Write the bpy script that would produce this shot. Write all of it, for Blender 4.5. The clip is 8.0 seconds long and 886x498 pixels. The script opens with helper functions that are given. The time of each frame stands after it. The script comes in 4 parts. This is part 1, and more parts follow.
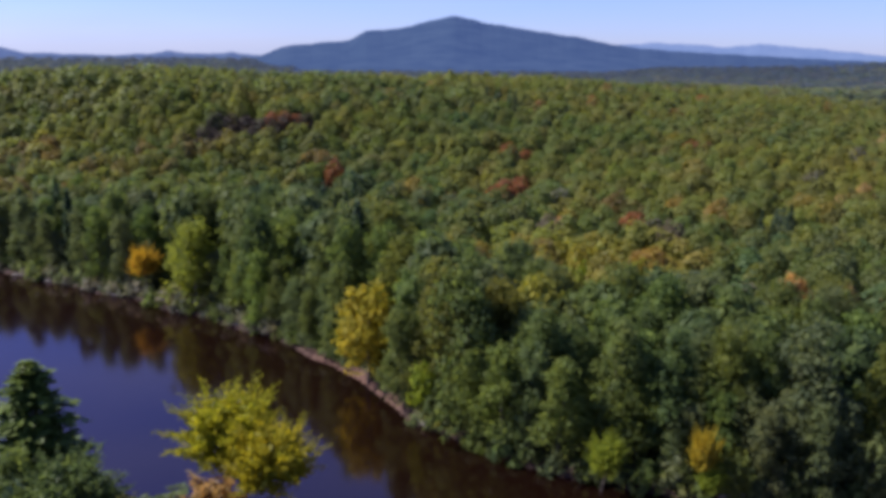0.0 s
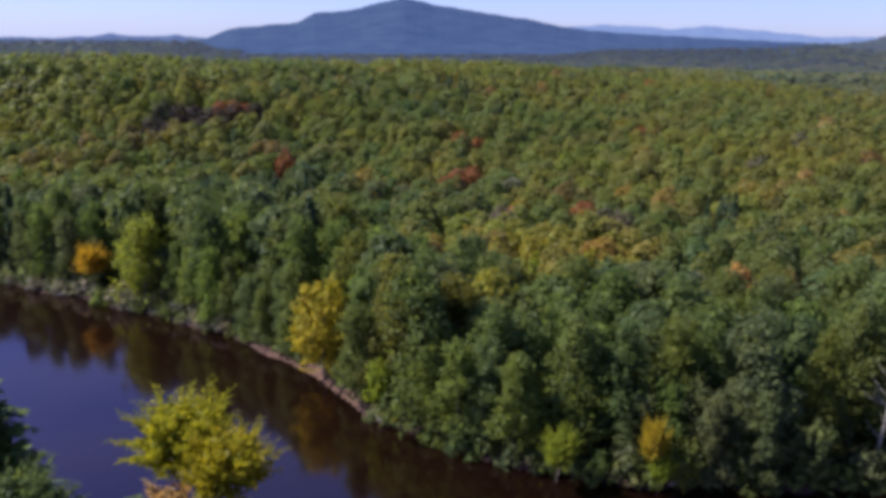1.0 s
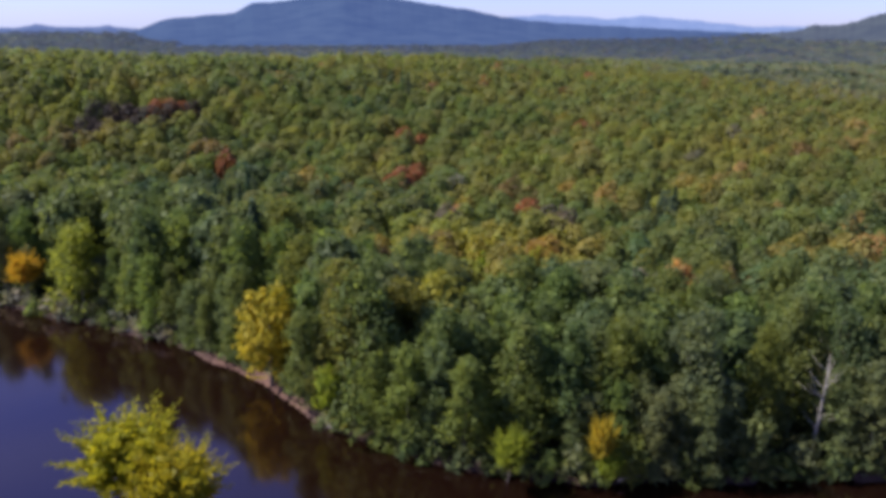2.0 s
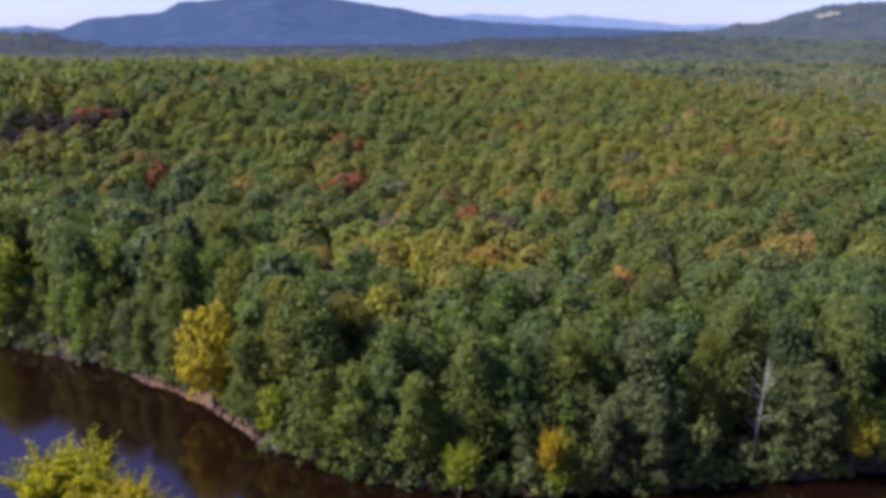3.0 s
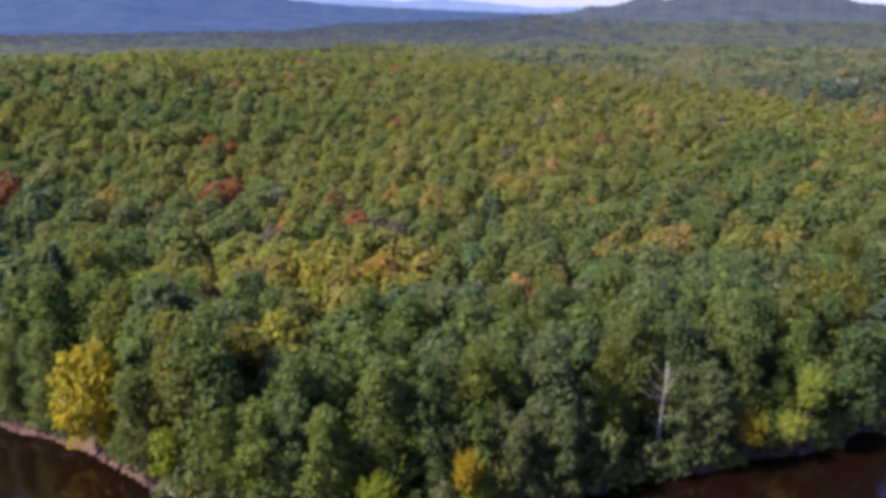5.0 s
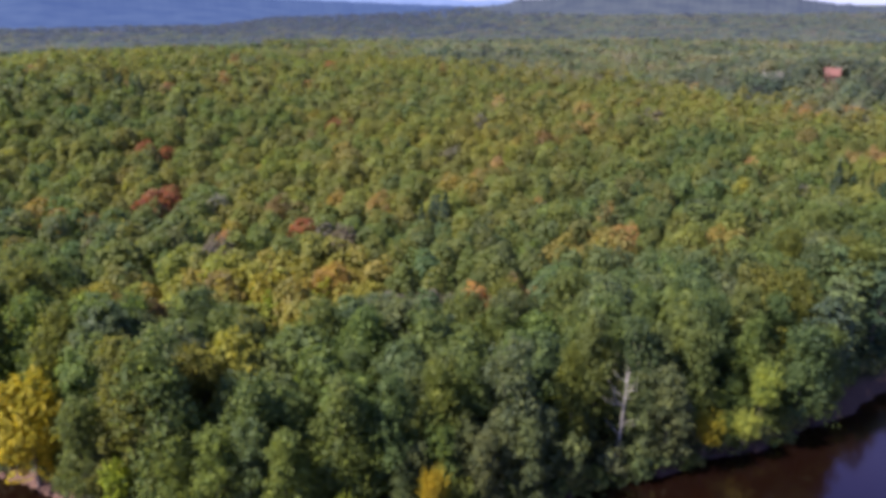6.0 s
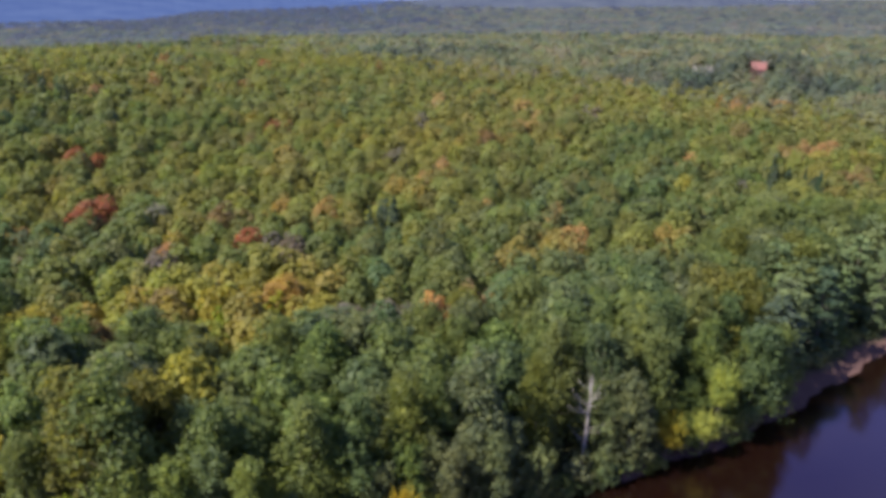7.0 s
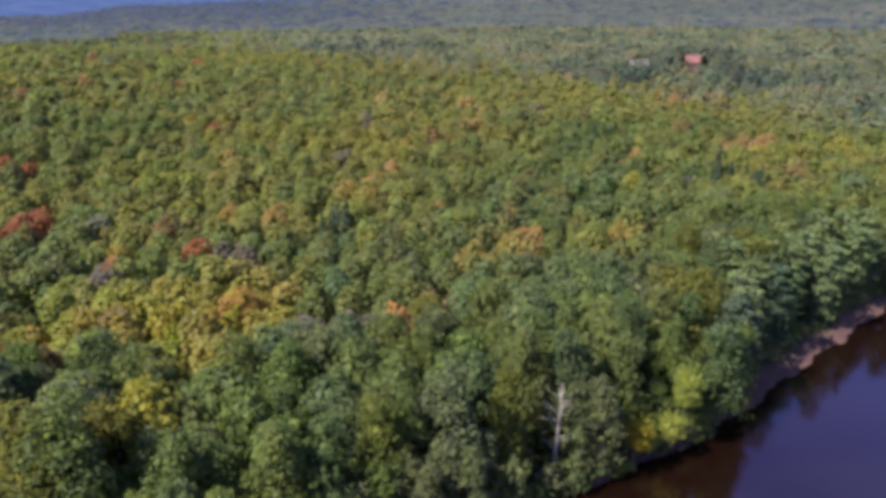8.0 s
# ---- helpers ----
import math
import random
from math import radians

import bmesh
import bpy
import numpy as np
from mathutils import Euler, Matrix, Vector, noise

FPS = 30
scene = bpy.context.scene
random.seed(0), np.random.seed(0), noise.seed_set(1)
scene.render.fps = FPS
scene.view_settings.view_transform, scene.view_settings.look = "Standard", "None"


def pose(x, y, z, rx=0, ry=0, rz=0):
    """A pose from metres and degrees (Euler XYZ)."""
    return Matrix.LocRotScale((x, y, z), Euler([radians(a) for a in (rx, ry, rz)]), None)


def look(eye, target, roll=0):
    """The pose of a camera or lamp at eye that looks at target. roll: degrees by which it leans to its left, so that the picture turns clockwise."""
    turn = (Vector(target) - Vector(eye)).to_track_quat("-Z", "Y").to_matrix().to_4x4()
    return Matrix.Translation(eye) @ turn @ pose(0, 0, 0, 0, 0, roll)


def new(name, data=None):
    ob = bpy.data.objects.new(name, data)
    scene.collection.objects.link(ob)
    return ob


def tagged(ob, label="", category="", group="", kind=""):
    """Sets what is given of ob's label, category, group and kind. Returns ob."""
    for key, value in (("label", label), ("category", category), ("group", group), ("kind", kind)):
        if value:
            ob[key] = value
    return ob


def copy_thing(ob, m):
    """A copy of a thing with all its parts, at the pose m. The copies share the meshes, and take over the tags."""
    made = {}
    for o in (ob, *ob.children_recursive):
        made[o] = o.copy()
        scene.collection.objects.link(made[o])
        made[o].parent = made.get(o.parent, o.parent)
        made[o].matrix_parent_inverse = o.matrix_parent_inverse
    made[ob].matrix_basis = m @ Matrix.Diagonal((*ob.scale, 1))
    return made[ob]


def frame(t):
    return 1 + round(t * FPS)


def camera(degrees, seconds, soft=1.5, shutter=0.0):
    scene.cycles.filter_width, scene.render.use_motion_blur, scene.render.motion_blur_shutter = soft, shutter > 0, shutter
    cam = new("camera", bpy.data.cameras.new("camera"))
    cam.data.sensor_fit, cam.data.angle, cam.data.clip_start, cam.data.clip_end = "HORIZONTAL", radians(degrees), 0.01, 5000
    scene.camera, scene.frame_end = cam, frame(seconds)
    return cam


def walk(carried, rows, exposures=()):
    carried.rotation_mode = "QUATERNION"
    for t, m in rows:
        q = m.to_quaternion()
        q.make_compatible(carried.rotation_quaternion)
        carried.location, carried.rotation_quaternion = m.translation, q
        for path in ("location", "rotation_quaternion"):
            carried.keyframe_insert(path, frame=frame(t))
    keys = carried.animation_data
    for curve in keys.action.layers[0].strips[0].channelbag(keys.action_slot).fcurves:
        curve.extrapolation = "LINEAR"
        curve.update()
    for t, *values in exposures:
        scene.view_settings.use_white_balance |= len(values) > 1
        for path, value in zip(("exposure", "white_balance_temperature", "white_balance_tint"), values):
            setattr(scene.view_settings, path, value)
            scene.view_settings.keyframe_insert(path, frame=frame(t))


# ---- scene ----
cam = camera(59.2, 8.0, soft=4.6)
METRES, EYE, TILT, LEAN, TURN = 30.0, 60.0, -14.4, -0.4, 0.0
ROWS = [
    (0.0, 0.0, 0.0, 0.0, 0.0, 0.0, -0.0),
    (0.5, 0.0001, -0.0094, 0.0344, -1.41, -0.59, 0.39),
    (1.0, -0.0007, -0.0166, 0.072, -3.41, -1.28, 0.94),
    (1.5, -0.0019, -0.0156, 0.1054, -5.38, -1.84, 1.49),
    (3.0, -0.0263, 0.0363, 0.2205, -12.03, -2.38, 3.34),
    (3.5, -0.0413, 0.0693, 0.2627, -14.38, -2.74, 4.01),
    (4.0, -0.0583, 0.1066, 0.3075, -16.73, -3.25, 4.64),
    (4.5, -0.0791, 0.1486, 0.3537, -19.12, -3.78, 5.27),
    (6.0, -0.159, 0.3065, 0.5034, -26.31, -5.36, 7.03),
    (6.5, -0.1873, 0.3684, 0.5536, -28.77, -5.9, 7.58),
    (7.0, -0.2153, 0.432, 0.6053, -31.19, -6.47, 8.14),
    (7.5, -0.2434, 0.4975, 0.6584, -33.56, -7.1, 8.7),
    (8.0, -0.2727, 0.5634, 0.71, -35.89, -7.71, 9.23),
]
walk(cam, [(t, pose(0, 0, EYE, TILT, LEAN, TURN) @ pose(METRES * x, METRES * y, METRES * z, 90 + pitch, roll, yaw)) for t, x, y, z, yaw, pitch, roll in ROWS],
     exposures=[(0.0, 0.93, 6250, 9), (1.5, 1.09, 6370, 9.5), (3.0, 1.22, 6420, 11), (4.5, 1.36, 6450, 12.5), (6.0, 1.48, 6420, 14), (8.0, 1.56, 6350, 15)])


# ---- sun, sky and exposure ----
SUN_AZ, SUN_EL = radians(-79), radians(48)
to_sun = Vector((math.sin(SUN_AZ) * math.cos(SUN_EL), math.cos(SUN_AZ) * math.cos(SUN_EL), math.sin(SUN_EL)))
world = bpy.data.worlds.new("sky")
scene.world = world
world.use_nodes = True
sky = world.node_tree.nodes.new("ShaderNodeTexSky")
sky.sky_type, sky.sun_disc, sky.sun_elevation, sky.sun_rotation = "NISHITA", False, SUN_EL, SUN_AZ
sky.dust_density, sky.ozone_density, sky.air_density, sky.altitude = 0.2, 5.0, 1.0, 200
back = world.node_tree.nodes["Background"]
back.inputs["Strength"].default_value = 0.068
cool = world.node_tree.nodes.new("ShaderNodeMix")
cool.data_type, cool.blend_type = "RGBA", "MULTIPLY"
cool.inputs[0].default_value, cool.inputs[7].default_value = 1.0, (0.77, 0.81, 1.43, 1)
world.node_tree.links.new(sky.outputs["Color"], cool.inputs[6])
# thin high cloud, drawn out along the sky
way = world.node_tree.nodes.new("ShaderNodeTexCoord")
stretch = world.node_tree.nodes.new("ShaderNodeMapping")
stretch.inputs["Scale"].default_value = (1.6, 1.6, 9.0)
wisps = world.node_tree.nodes.new("ShaderNodeTexNoise")
wisps.inputs["Scale"].default_value, wisps.inputs["Detail"].default_value = 2.4, 5.0
thin = world.node_tree.nodes.new("ShaderNodeMapRange")
thin.inputs[1].default_value, thin.inputs[2].default_value, thin.inputs[3].default_value, thin.inputs[4].default_value = 0.35, 0.7, 0.03, 0.4
veil = world.node_tree.nodes.new("ShaderNodeMix")
veil.data_type = "RGBA"
veil.inputs[7].default_value = (4.1, 4.8, 7.2, 1)
for out, into in ((way.outputs["Generated"], stretch.inputs[0]), (stretch.outputs[0], wisps.inputs["Vector"]), (wisps.outputs[0], thin.inputs[0]),
                  (thin.outputs[0], veil.inputs[0]), (cool.outputs[2], veil.inputs[6]), (veil.outputs[2], back.inputs["Color"])):
    world.node_tree.links.new(out, into)
sun = new("sun", bpy.data.lights.new("sun", "SUN"))
sun.data.energy, sun.data.angle, sun.data.color = 4.8, radians(0.6), (1.0, 0.94, 0.84)
sun.matrix_world = look(to_sun * 100, (0, 0, 0))


# ---- materials ----
def material(name):
    m = bpy.data.materials.new(name)
    m.use_nodes = True
    t = m.node_tree
    return m, t, t.nodes["Principled BSDF"], t.nodes["Material Output"]


def node(t, kind, links=(), **values):
    n = t.nodes.new(kind)
    for key, value in values.items():
        if key.startswith("in_"):
            n.inputs[int(key[3:])].default_value = value
        else:
            setattr(n, key, value)
    for i, out in links:
        t.links.new(out, n.inputs[i])
    return n


def ramp(t, out, stops):
    n = node(t, "ShaderNodeValToRGB", [(0, out)])
    while len(n.color_ramp.elements) < len(stops):
        n.color_ramp.elements.new(0.5)
    for e, (at, colour) in zip(n.color_ramp.elements, stops):
        e.position, e.color = at, (*colour, 1)
    return n.outputs["Color"]


def mix(t, fac, a, b, blend="MIX"):
    n = node(t, "ShaderNodeMix", data_type="RGBA", blend_type=blend)
    for i, v in ((0, fac), (6, a), (7, b)):
        if isinstance(v, (int, float)):
            n.inputs[i].default_value = v
        elif isinstance(v, tuple):
            n.inputs[i].default_value = (*v, 1)
        else:
            t.links.new(v, n.inputs[i])
    return n.outputs[2]


def foliage(name, attribute, translucent=0.6, vary=1.0):
    """Leaves: the tree's own colour, a different shade from leaf to leaf and from bough to bough, some light let through."""
    m, t, b, out = material(name)
    if attribute:
        base = node(t, "ShaderNodeAttribute", attribute_name="tint").outputs["Color"]
    else:
        base = node(t, "ShaderNodeObjectInfo").outputs["Color"]
    geo = node(t, "ShaderNodeNewGeometry")
    low, high = [[1 + vary * v for v in side] for side in ((-0.3, -0.26, -0.26), (0.42, 0.34, 0.1))]
    leaf = ramp(t, geo.outputs["Random Per Island"], [(0.0, low), (0.6, (1.0, 1.0, 0.97)), (1.0, high)])
    bough = node(t, "ShaderNodeTexNoise", [(0, geo.outputs["Position"])], in_2=0.55, in_3=2.0)
    tone = ramp(t, bough.outputs[0], [(0.3, (0.84, 0.9, 0.95)), (0.7, (1.12, 1.08, 0.92))])
    colour = mix(t, 1.0, mix(t, 1.0, base, leaf, "MULTIPLY"), tone, "MULTIPLY")
    t.links.new(colour, b.inputs["Base Color"])
    b.inputs["Roughness"].default_value = 0.55
    b.inputs["Specular IOR Level"].default_value = 0.2
    thin = node(t, "ShaderNodeBsdfTranslucent", [(0, mix(t, 1.0, colour, (1.35, 1.3, 0.9), "MULTIPLY"))])
    both = node(t, "ShaderNodeMixShader", [(1, b.outputs[0]), (2, thin.outputs[0])], in_0=translucent)
    t.links.new(both.outputs[0], out.inputs[0])
    return m


def bark_material(name, dark, light):
    m, t, b, out = material(name)
    geo = node(t, "ShaderNodeTexCoord")
    n = node(t, "ShaderNodeTexNoise", [(0, geo.outputs["Object"])], in_2=6.0, in_3=6.0)
    t.links.new(ramp(t, n.outputs[0], [(0.3, dark), (0.7, light)]), b.inputs["Base Color"])
    b.inputs["Roughness"].default_value = 0.9
    bump = node(t, "ShaderNodeBump", [(2, n.outputs[0])], in_0=0.6, in_1=0.05)
    t.links.new(bump.outputs[0], b.inputs["Normal"])
    return m


def ground_material():
    """Leaf litter on the land, damp sand at the water's edge, silt on the river bed."""
    m, t, b, out = material("ground")
    geo = node(t, "ShaderNodeNewGeometry")
    xyz = node(t, "ShaderNodeSeparateXYZ", [(0, geo.outputs["Position"])])
    fine = node(t, "ShaderNodeTexNoise", [(0, geo.outputs["Position"])], in_2=1.6, in_3=6.0)
    wide = node(t, "ShaderNodeTexNoise", [(0, geo.outputs["Position"])], in_2=0.09, in_3=3.0)
    litter = mix(t, wide.outputs[0], ramp(t, fine.outputs[0], [(0.3, (0.03, 0.026, 0.016)), (0.7, (0.08, 0.062, 0.034))]), (0.035, 0.045, 0.016))
    sand = ramp(t, fine.outputs[0], [(0.25, (0.06, 0.034, 0.028)), (0.75, (0.115, 0.066, 0.054))])
    silt = ramp(t, wide.outputs[0], [(0.3, (0.07, 0.036, 0.02)), (0.7, (0.13, 0.066, 0.036))])
    shore = node(t, "ShaderNodeAttribute", attribute_name="sandy").outputs["Fac"]
    mud = ramp(t, fine.outputs[0], [(0.3, (0.034, 0.021, 0.02)), (0.7, (0.066, 0.043, 0.038))])
    sand = mix(t, shore, mud, sand)
    level = node(t, "ShaderNodeMath", [(0, xyz.outputs[2]), (1, fine.outputs[0])], operation="ADD")
    high = node(t, "ShaderNodeMapRange", [(0, level.outputs[0])], in_1=1.5, in_2=2.1)
    low = node(t, "ShaderNodeMapRange", [(0, level.outputs[0])], in_1=-1.4, in_2=0.3)
    colour = mix(t, high.outputs[0], mix(t, low.outputs[0], silt, sand), litter)
    # low growth covers the plain far off
    way = node(t, "ShaderNodeVectorMath", [(0, geo.outputs["Position"])], operation="LENGTH")
    plain = node(t, "ShaderNodeMapRange", [(0, way.outputs["Value"])], in_1=700, in_2=950)
    growth = ramp(t, wide.outputs[0], [(0.3, (0.055, 0.066, 0.055)), (0.7, (0.075, 0.084, 0.058))])
    colour = mix(t, plain.outputs[0], colour, growth)
    t.links.new(colour, b.inputs["Base Color"])
    b.inputs["Roughness"].default_value = 0.92
    b.inputs["Specular IOR Level"].default_value = 0.1
    bump = node(t, "ShaderNodeBump", [(2, fine.outputs[0])], in_0=0.5, in_1=0.15)
    t.links.new(bump.outputs[0], b.inputs["Normal"])
    return m


def water_material():
    """Tea-brown river water: it lets brown light through to the bed and mirrors by its gloss."""
    m, t, b, out = material("river_water")
    geo = node(t, "ShaderNodeNewGeometry")
    ripple = node(t, "ShaderNodeTexNoise", [(0, geo.outputs["Position"])], in_2=0.7, in_3=4.0)
    bump = node(t, "ShaderNodeBump", [(2, ripple.outputs[0])], in_0=0.07, in_1=0.06)
    gloss = node(t, "ShaderNodeBsdfGlossy", [("Normal", bump.outputs[0])], in_1=0.1)
    gloss.inputs[0].default_value = (1.0, 0.82, 1.0, 1)
    clear = node(t, "ShaderNodeBsdfTransparent")
    clear.inputs[0].default_value = (0.29, 0.14, 0.08, 1)
    brown = node(t, "ShaderNodeBsdfDiffuse")
    brown.inputs[0].default_value = (0.005, 0.002, 0.0014, 1)
    clear = node(t, "ShaderNodeAddShader", [(0, clear.outputs[0]), (1, brown.outputs[0])])
    edge = node(t, "ShaderNodeFresnel", [(1, bump.outputs[0])], in_0=1.75)
    both = node(t, "ShaderNodeMixShader", [(0, edge.outputs[0]), (1, clear.outputs[0]), (2, gloss.outputs[0])])
    t.links.new(both.outputs[0], out.inputs[0])
    return m


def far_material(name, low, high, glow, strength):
    """Wooded hills in the distance, with the blue air's haze put in as glow."""
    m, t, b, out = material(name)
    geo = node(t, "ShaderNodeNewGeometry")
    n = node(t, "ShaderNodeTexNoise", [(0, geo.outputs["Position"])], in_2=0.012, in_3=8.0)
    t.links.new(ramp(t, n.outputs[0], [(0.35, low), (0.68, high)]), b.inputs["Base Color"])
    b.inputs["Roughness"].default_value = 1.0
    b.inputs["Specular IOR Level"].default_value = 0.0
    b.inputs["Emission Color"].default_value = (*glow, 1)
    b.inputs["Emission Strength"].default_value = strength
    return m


def plain_material(name, colour, rough=0.7, vary=0.25):
    m, t, b, out = material(name)
    geo = node(t, "ShaderNodeTexCoord")
    n = node(t, "ShaderNodeTexNoise", [(0, geo.outputs["Object"])], in_2=1.5, in_3=5.0)
    dark = tuple(c * (1 - vary) for c in colour)
    light = tuple(min(1, c * (1 + vary)) for c in colour)
    t.links.new(ramp(t, n.outputs[0], [(0.3, dark), (0.7, light)]), b.inputs["Base Color"])
    b.inputs["Roughness"].default_value = rough
    return m


LEAF = foliage("leaves", False, 0.55, 1.35)
NEEDLE = foliage("needles", False, 0.22)
WOODS_LEAF = foliage("woods_leaves", True, 0.5, 0.35)
HAZY_LEAF = foliage("hazed_leaves", True, 0.5, 0.08)
# blue glow on the far plain's leaves paints in the haze between
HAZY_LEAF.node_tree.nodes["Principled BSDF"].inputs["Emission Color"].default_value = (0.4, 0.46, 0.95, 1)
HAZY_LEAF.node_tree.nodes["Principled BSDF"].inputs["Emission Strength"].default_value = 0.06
BARK = bark_material("bark", (0.06, 0.045, 0.035), (0.2, 0.17, 0.145))
PALE_BARK = bark_material("weathered_wood", (0.17, 0.145, 0.125), (0.34, 0.31, 0.28))
GROUND = ground_material()
WATER = water_material()

# colours of the crowns in early autumn
GREEN, DARK, DEEP = (0.12, 0.152, 0.05), (0.092, 0.122, 0.054), (0.046, 0.07, 0.042)
GREY_GREEN, LIME, OLIVE = (0.125, 0.148, 0.072), (0.2, 0.24, 0.035), (0.135, 0.142, 0.036)
YELLOW_GREEN, YELLOW, GOLD = (0.215, 0.2, 0.04), (0.33, 0.268, 0.036), (0.28, 0.215, 0.04)
ORANGE, RED, RUST = (0.34, 0.2, 0.08), (0.25, 0.065, 0.04), (0.16, 0.11, 0.045)
PALE_PINE = (0.105, 0.14, 0.058)
STRAW = (0.215, 0.203, 0.037)
SPRUCE_GREEN = (0.072, 0.094, 0.02)
AMBER = (0.38, 0.24, 0.025)
ASHEN = (0.2, 0.19, 0.17)
LEMON = (0.265, 0.24, 0.02)
PALE_LIME = (0.29, 0.33, 0.08)
TANGERINE = (0.36, 0.21, 0.09)
BARE = (0.128, 0.112, 0.085)
LIGHT = (0.15, 0.185, 0.05)
ROSE = (0.3, 0.18, 0.075)
DULL = (0.05, 0.039, 0.038)
WORDS = {GREEN: "green", DARK: "dark green", DEEP: "deep bluish green", GREY_GREEN: "grey-green", LIME: "bright lime green",
         OLIVE: "olive green", YELLOW_GREEN: "yellow-green", YELLOW: "yellow autumn", GOLD: "golden yellow autumn",
         ORANGE: "orange autumn", RED: "dull red autumn", RUST: "rust brown autumn", BARE: "bare grey-brown", LIGHT: "light green", ROSE: "pinkish rust", DULL: "dull purplish brown", LEMON: "lemon yellow", AMBER: "amber yellow autumn", ASHEN: "pale ashen grey", STRAW: "straw yellow", SPRUCE_GREEN: "fresh green", PALE_LIME: "pale lime green", TANGERINE: "bright orange autumn", PALE_PINE: "pale green"}

# ---- the river and the lie of the land ----
FAR_X = [-900, -400, -250, -160, -121, -83, -49, -34, -20, -8, -4, 5, 17, 27, 45, 64, 91, 108, 140, 169, 186, 230, 320, 500, 900]
FAR_Y = [420, 320, 262, 226, 205, 186, 166, 155, 141, 125, 118, 110, 102.5, 97.5, 94.5, 93.5, 90, 90, 93.5, 96, 97.5, 96, 84, 50, -60]
NEAR_X = [-900, -400, -250, -160, -100, -62, -38, -16, 10, 40, 90, 150, 230, 320, 500, 900]
NEAR_Y = [330, 225, 165, 134, 113, 100, 93, 90, 68, 52, 41, 42, 42, 30, -10, -120]


def smooth(a, b, v):
    s = np.clip((v - a) / (b - a), 0, 1)
    return s * s * (3 - 2 * s)


def wave(x, y, scale, seed=0.0):
    """A soft pattern between about -1 and 1, from a few crossing waves."""
    u, v = x / scale + seed, y / scale - 1.7 * seed
    return (np.sin(u * 1.3 + 1.9 * np.sin(v * 0.7)) + np.sin(v * 1.7 - 1.3 * np.sin(u * 0.9 + seed)) + np.sin((u + v) * 2.3 + seed * 3) * 0.6) / 2.6


def far_bank(x):
    return np.interp(x, FAR_X, FAR_Y) + 0.7 * np.sin(x * 0.31) + 0.25 * np.sin(x * 0.83 + 1)


def near_bank(x):
    return np.interp(x, NEAR_X, NEAR_Y) + 0.9 * np.sin(x * 0.27 + 2)


def inland(x, y):
    """Metres from the water: positive on land, negative in the river."""
    slope_f = (np.interp(x + 6, FAR_X, FAR_Y) - np.interp(x - 6, FAR_X, FAR_Y)) / 12
    slope_n = (np.interp(x + 6, NEAR_X, NEAR_Y) - np.interp(x - 6, NEAR_X, NEAR_Y)) / 12
    return np.maximum((y - far_bank(x)) / np.sqrt(1 + slope_f ** 2), (near_bank(x) - y) / np.sqrt(1 + slope_n ** 2))


def sand_bar(x, y):
    return smooth(104, 121, x) * (1 - smooth(178, 192, x)) * (y > 70)


def beach(x, y):
    return smooth(-32, -22, x) * (1 - smooth(-9, -5, x)) * (y > 105)


def crest_way(bearing):
    """How far off the crest of the rise lies, by bearing."""
    return np.interp(bearing, [-40, -12, 0, 5, 12, 20, 30], [400, 405, 425, 470, 505, 540, 560])


def mud_bank(x, y):
    return (1 - smooth(-50, -36, x)) * (y > 105)


def ground_height(x, y):
    x, y = np.asarray(x, float), np.asarray(y, float)
    d = inland(x, y)
    bar, strand = sand_bar(x, y), beach(x, y)
    width = 1.0 + 1.2 * strand + 6.0 * bar + 3.0 * mud_bank(x, y)
    land = 2.0 * smooth(-0.3, 1.0, d / width) + 3.5 * smooth(20, 320, d) + 0.5 * wave(x, y, 35) * smooth(8, 40, d)
    bed = -2.6 * smooth(0, 1, -d / (7 + 9 * bar + 2 * strand)) - 0.05
    z = np.where(d > 0, land, np.minimum(bed, land))
    r = np.hypot(x, y)
    edge = 950 - 0.75 * x
    z = z + 6 * smooth(300, 900, r) - 9 * smooth(edge, edge + 420, r) * (y > 0)
    # the broad wooded rise north of the bend, lower and farther off to the east, which falls off again to the plain
    bearing = np.degrees(np.arctan2(x, y))
    crest = crest_way(bearing)
    rise = np.interp(bearing, [-60, -20, -12, -4, 0, 5, 8, 12, 16, 24, 35, 48], [29, 29, 25, 23.5, 23, 19.5, 18.5, 14.5, 9.5, 7.5, 3, 0])
    north = smooth(30, 130, d) * (y > 0)
    z = z + rise * (smooth(200, crest - 15, r) - 1.25 * smooth(crest, crest + 260, r)) * north
    z = z + 10.5 * np.exp(-((x - 421) ** 2 + (y - 331) ** 2) / 50 ** 2)
    return z


def sheet(name, xs, ys, height, mat):
    gx, gy = np.meshgrid(xs, ys)
    co = np.stack([gx, gy, height(gx, gy)], -1).reshape(-1, 3)
    n, k = len(xs), len(ys)
    i = (np.arange(k - 1)[:, None] * n + np.arange(n - 1)).reshape(-1)
    return mesh_object(name, co, np.stack([i, i + 1, i + n + 1, i + n], -1), mat, True)


def mesh_data(name, co, faces, mat, smoothed=False):
    """A mesh from arrays of corners and of three- or four-sided faces."""
    me = bpy.data.meshes.new(name)
    k = faces.shape[1]
    me.vertices.add(len(co))
    me.vertices.foreach_set("co", np.ascontiguousarray(co, np.float32).ravel())
    me.loops.add(faces.size)
    me.loops.foreach_set("vertex_index", np.ascontiguousarray(faces, np.int32).ravel())
    me.polygons.add(len(faces))
    me.polygons.foreach_set("loop_start", np.arange(0, faces.size, k, dtype=np.int32))
    me.polygons.foreach_set("use_smooth", np.full(len(faces), smoothed))
    me.update(calc_edges=True)
    me.materials.append(mat)
    return me


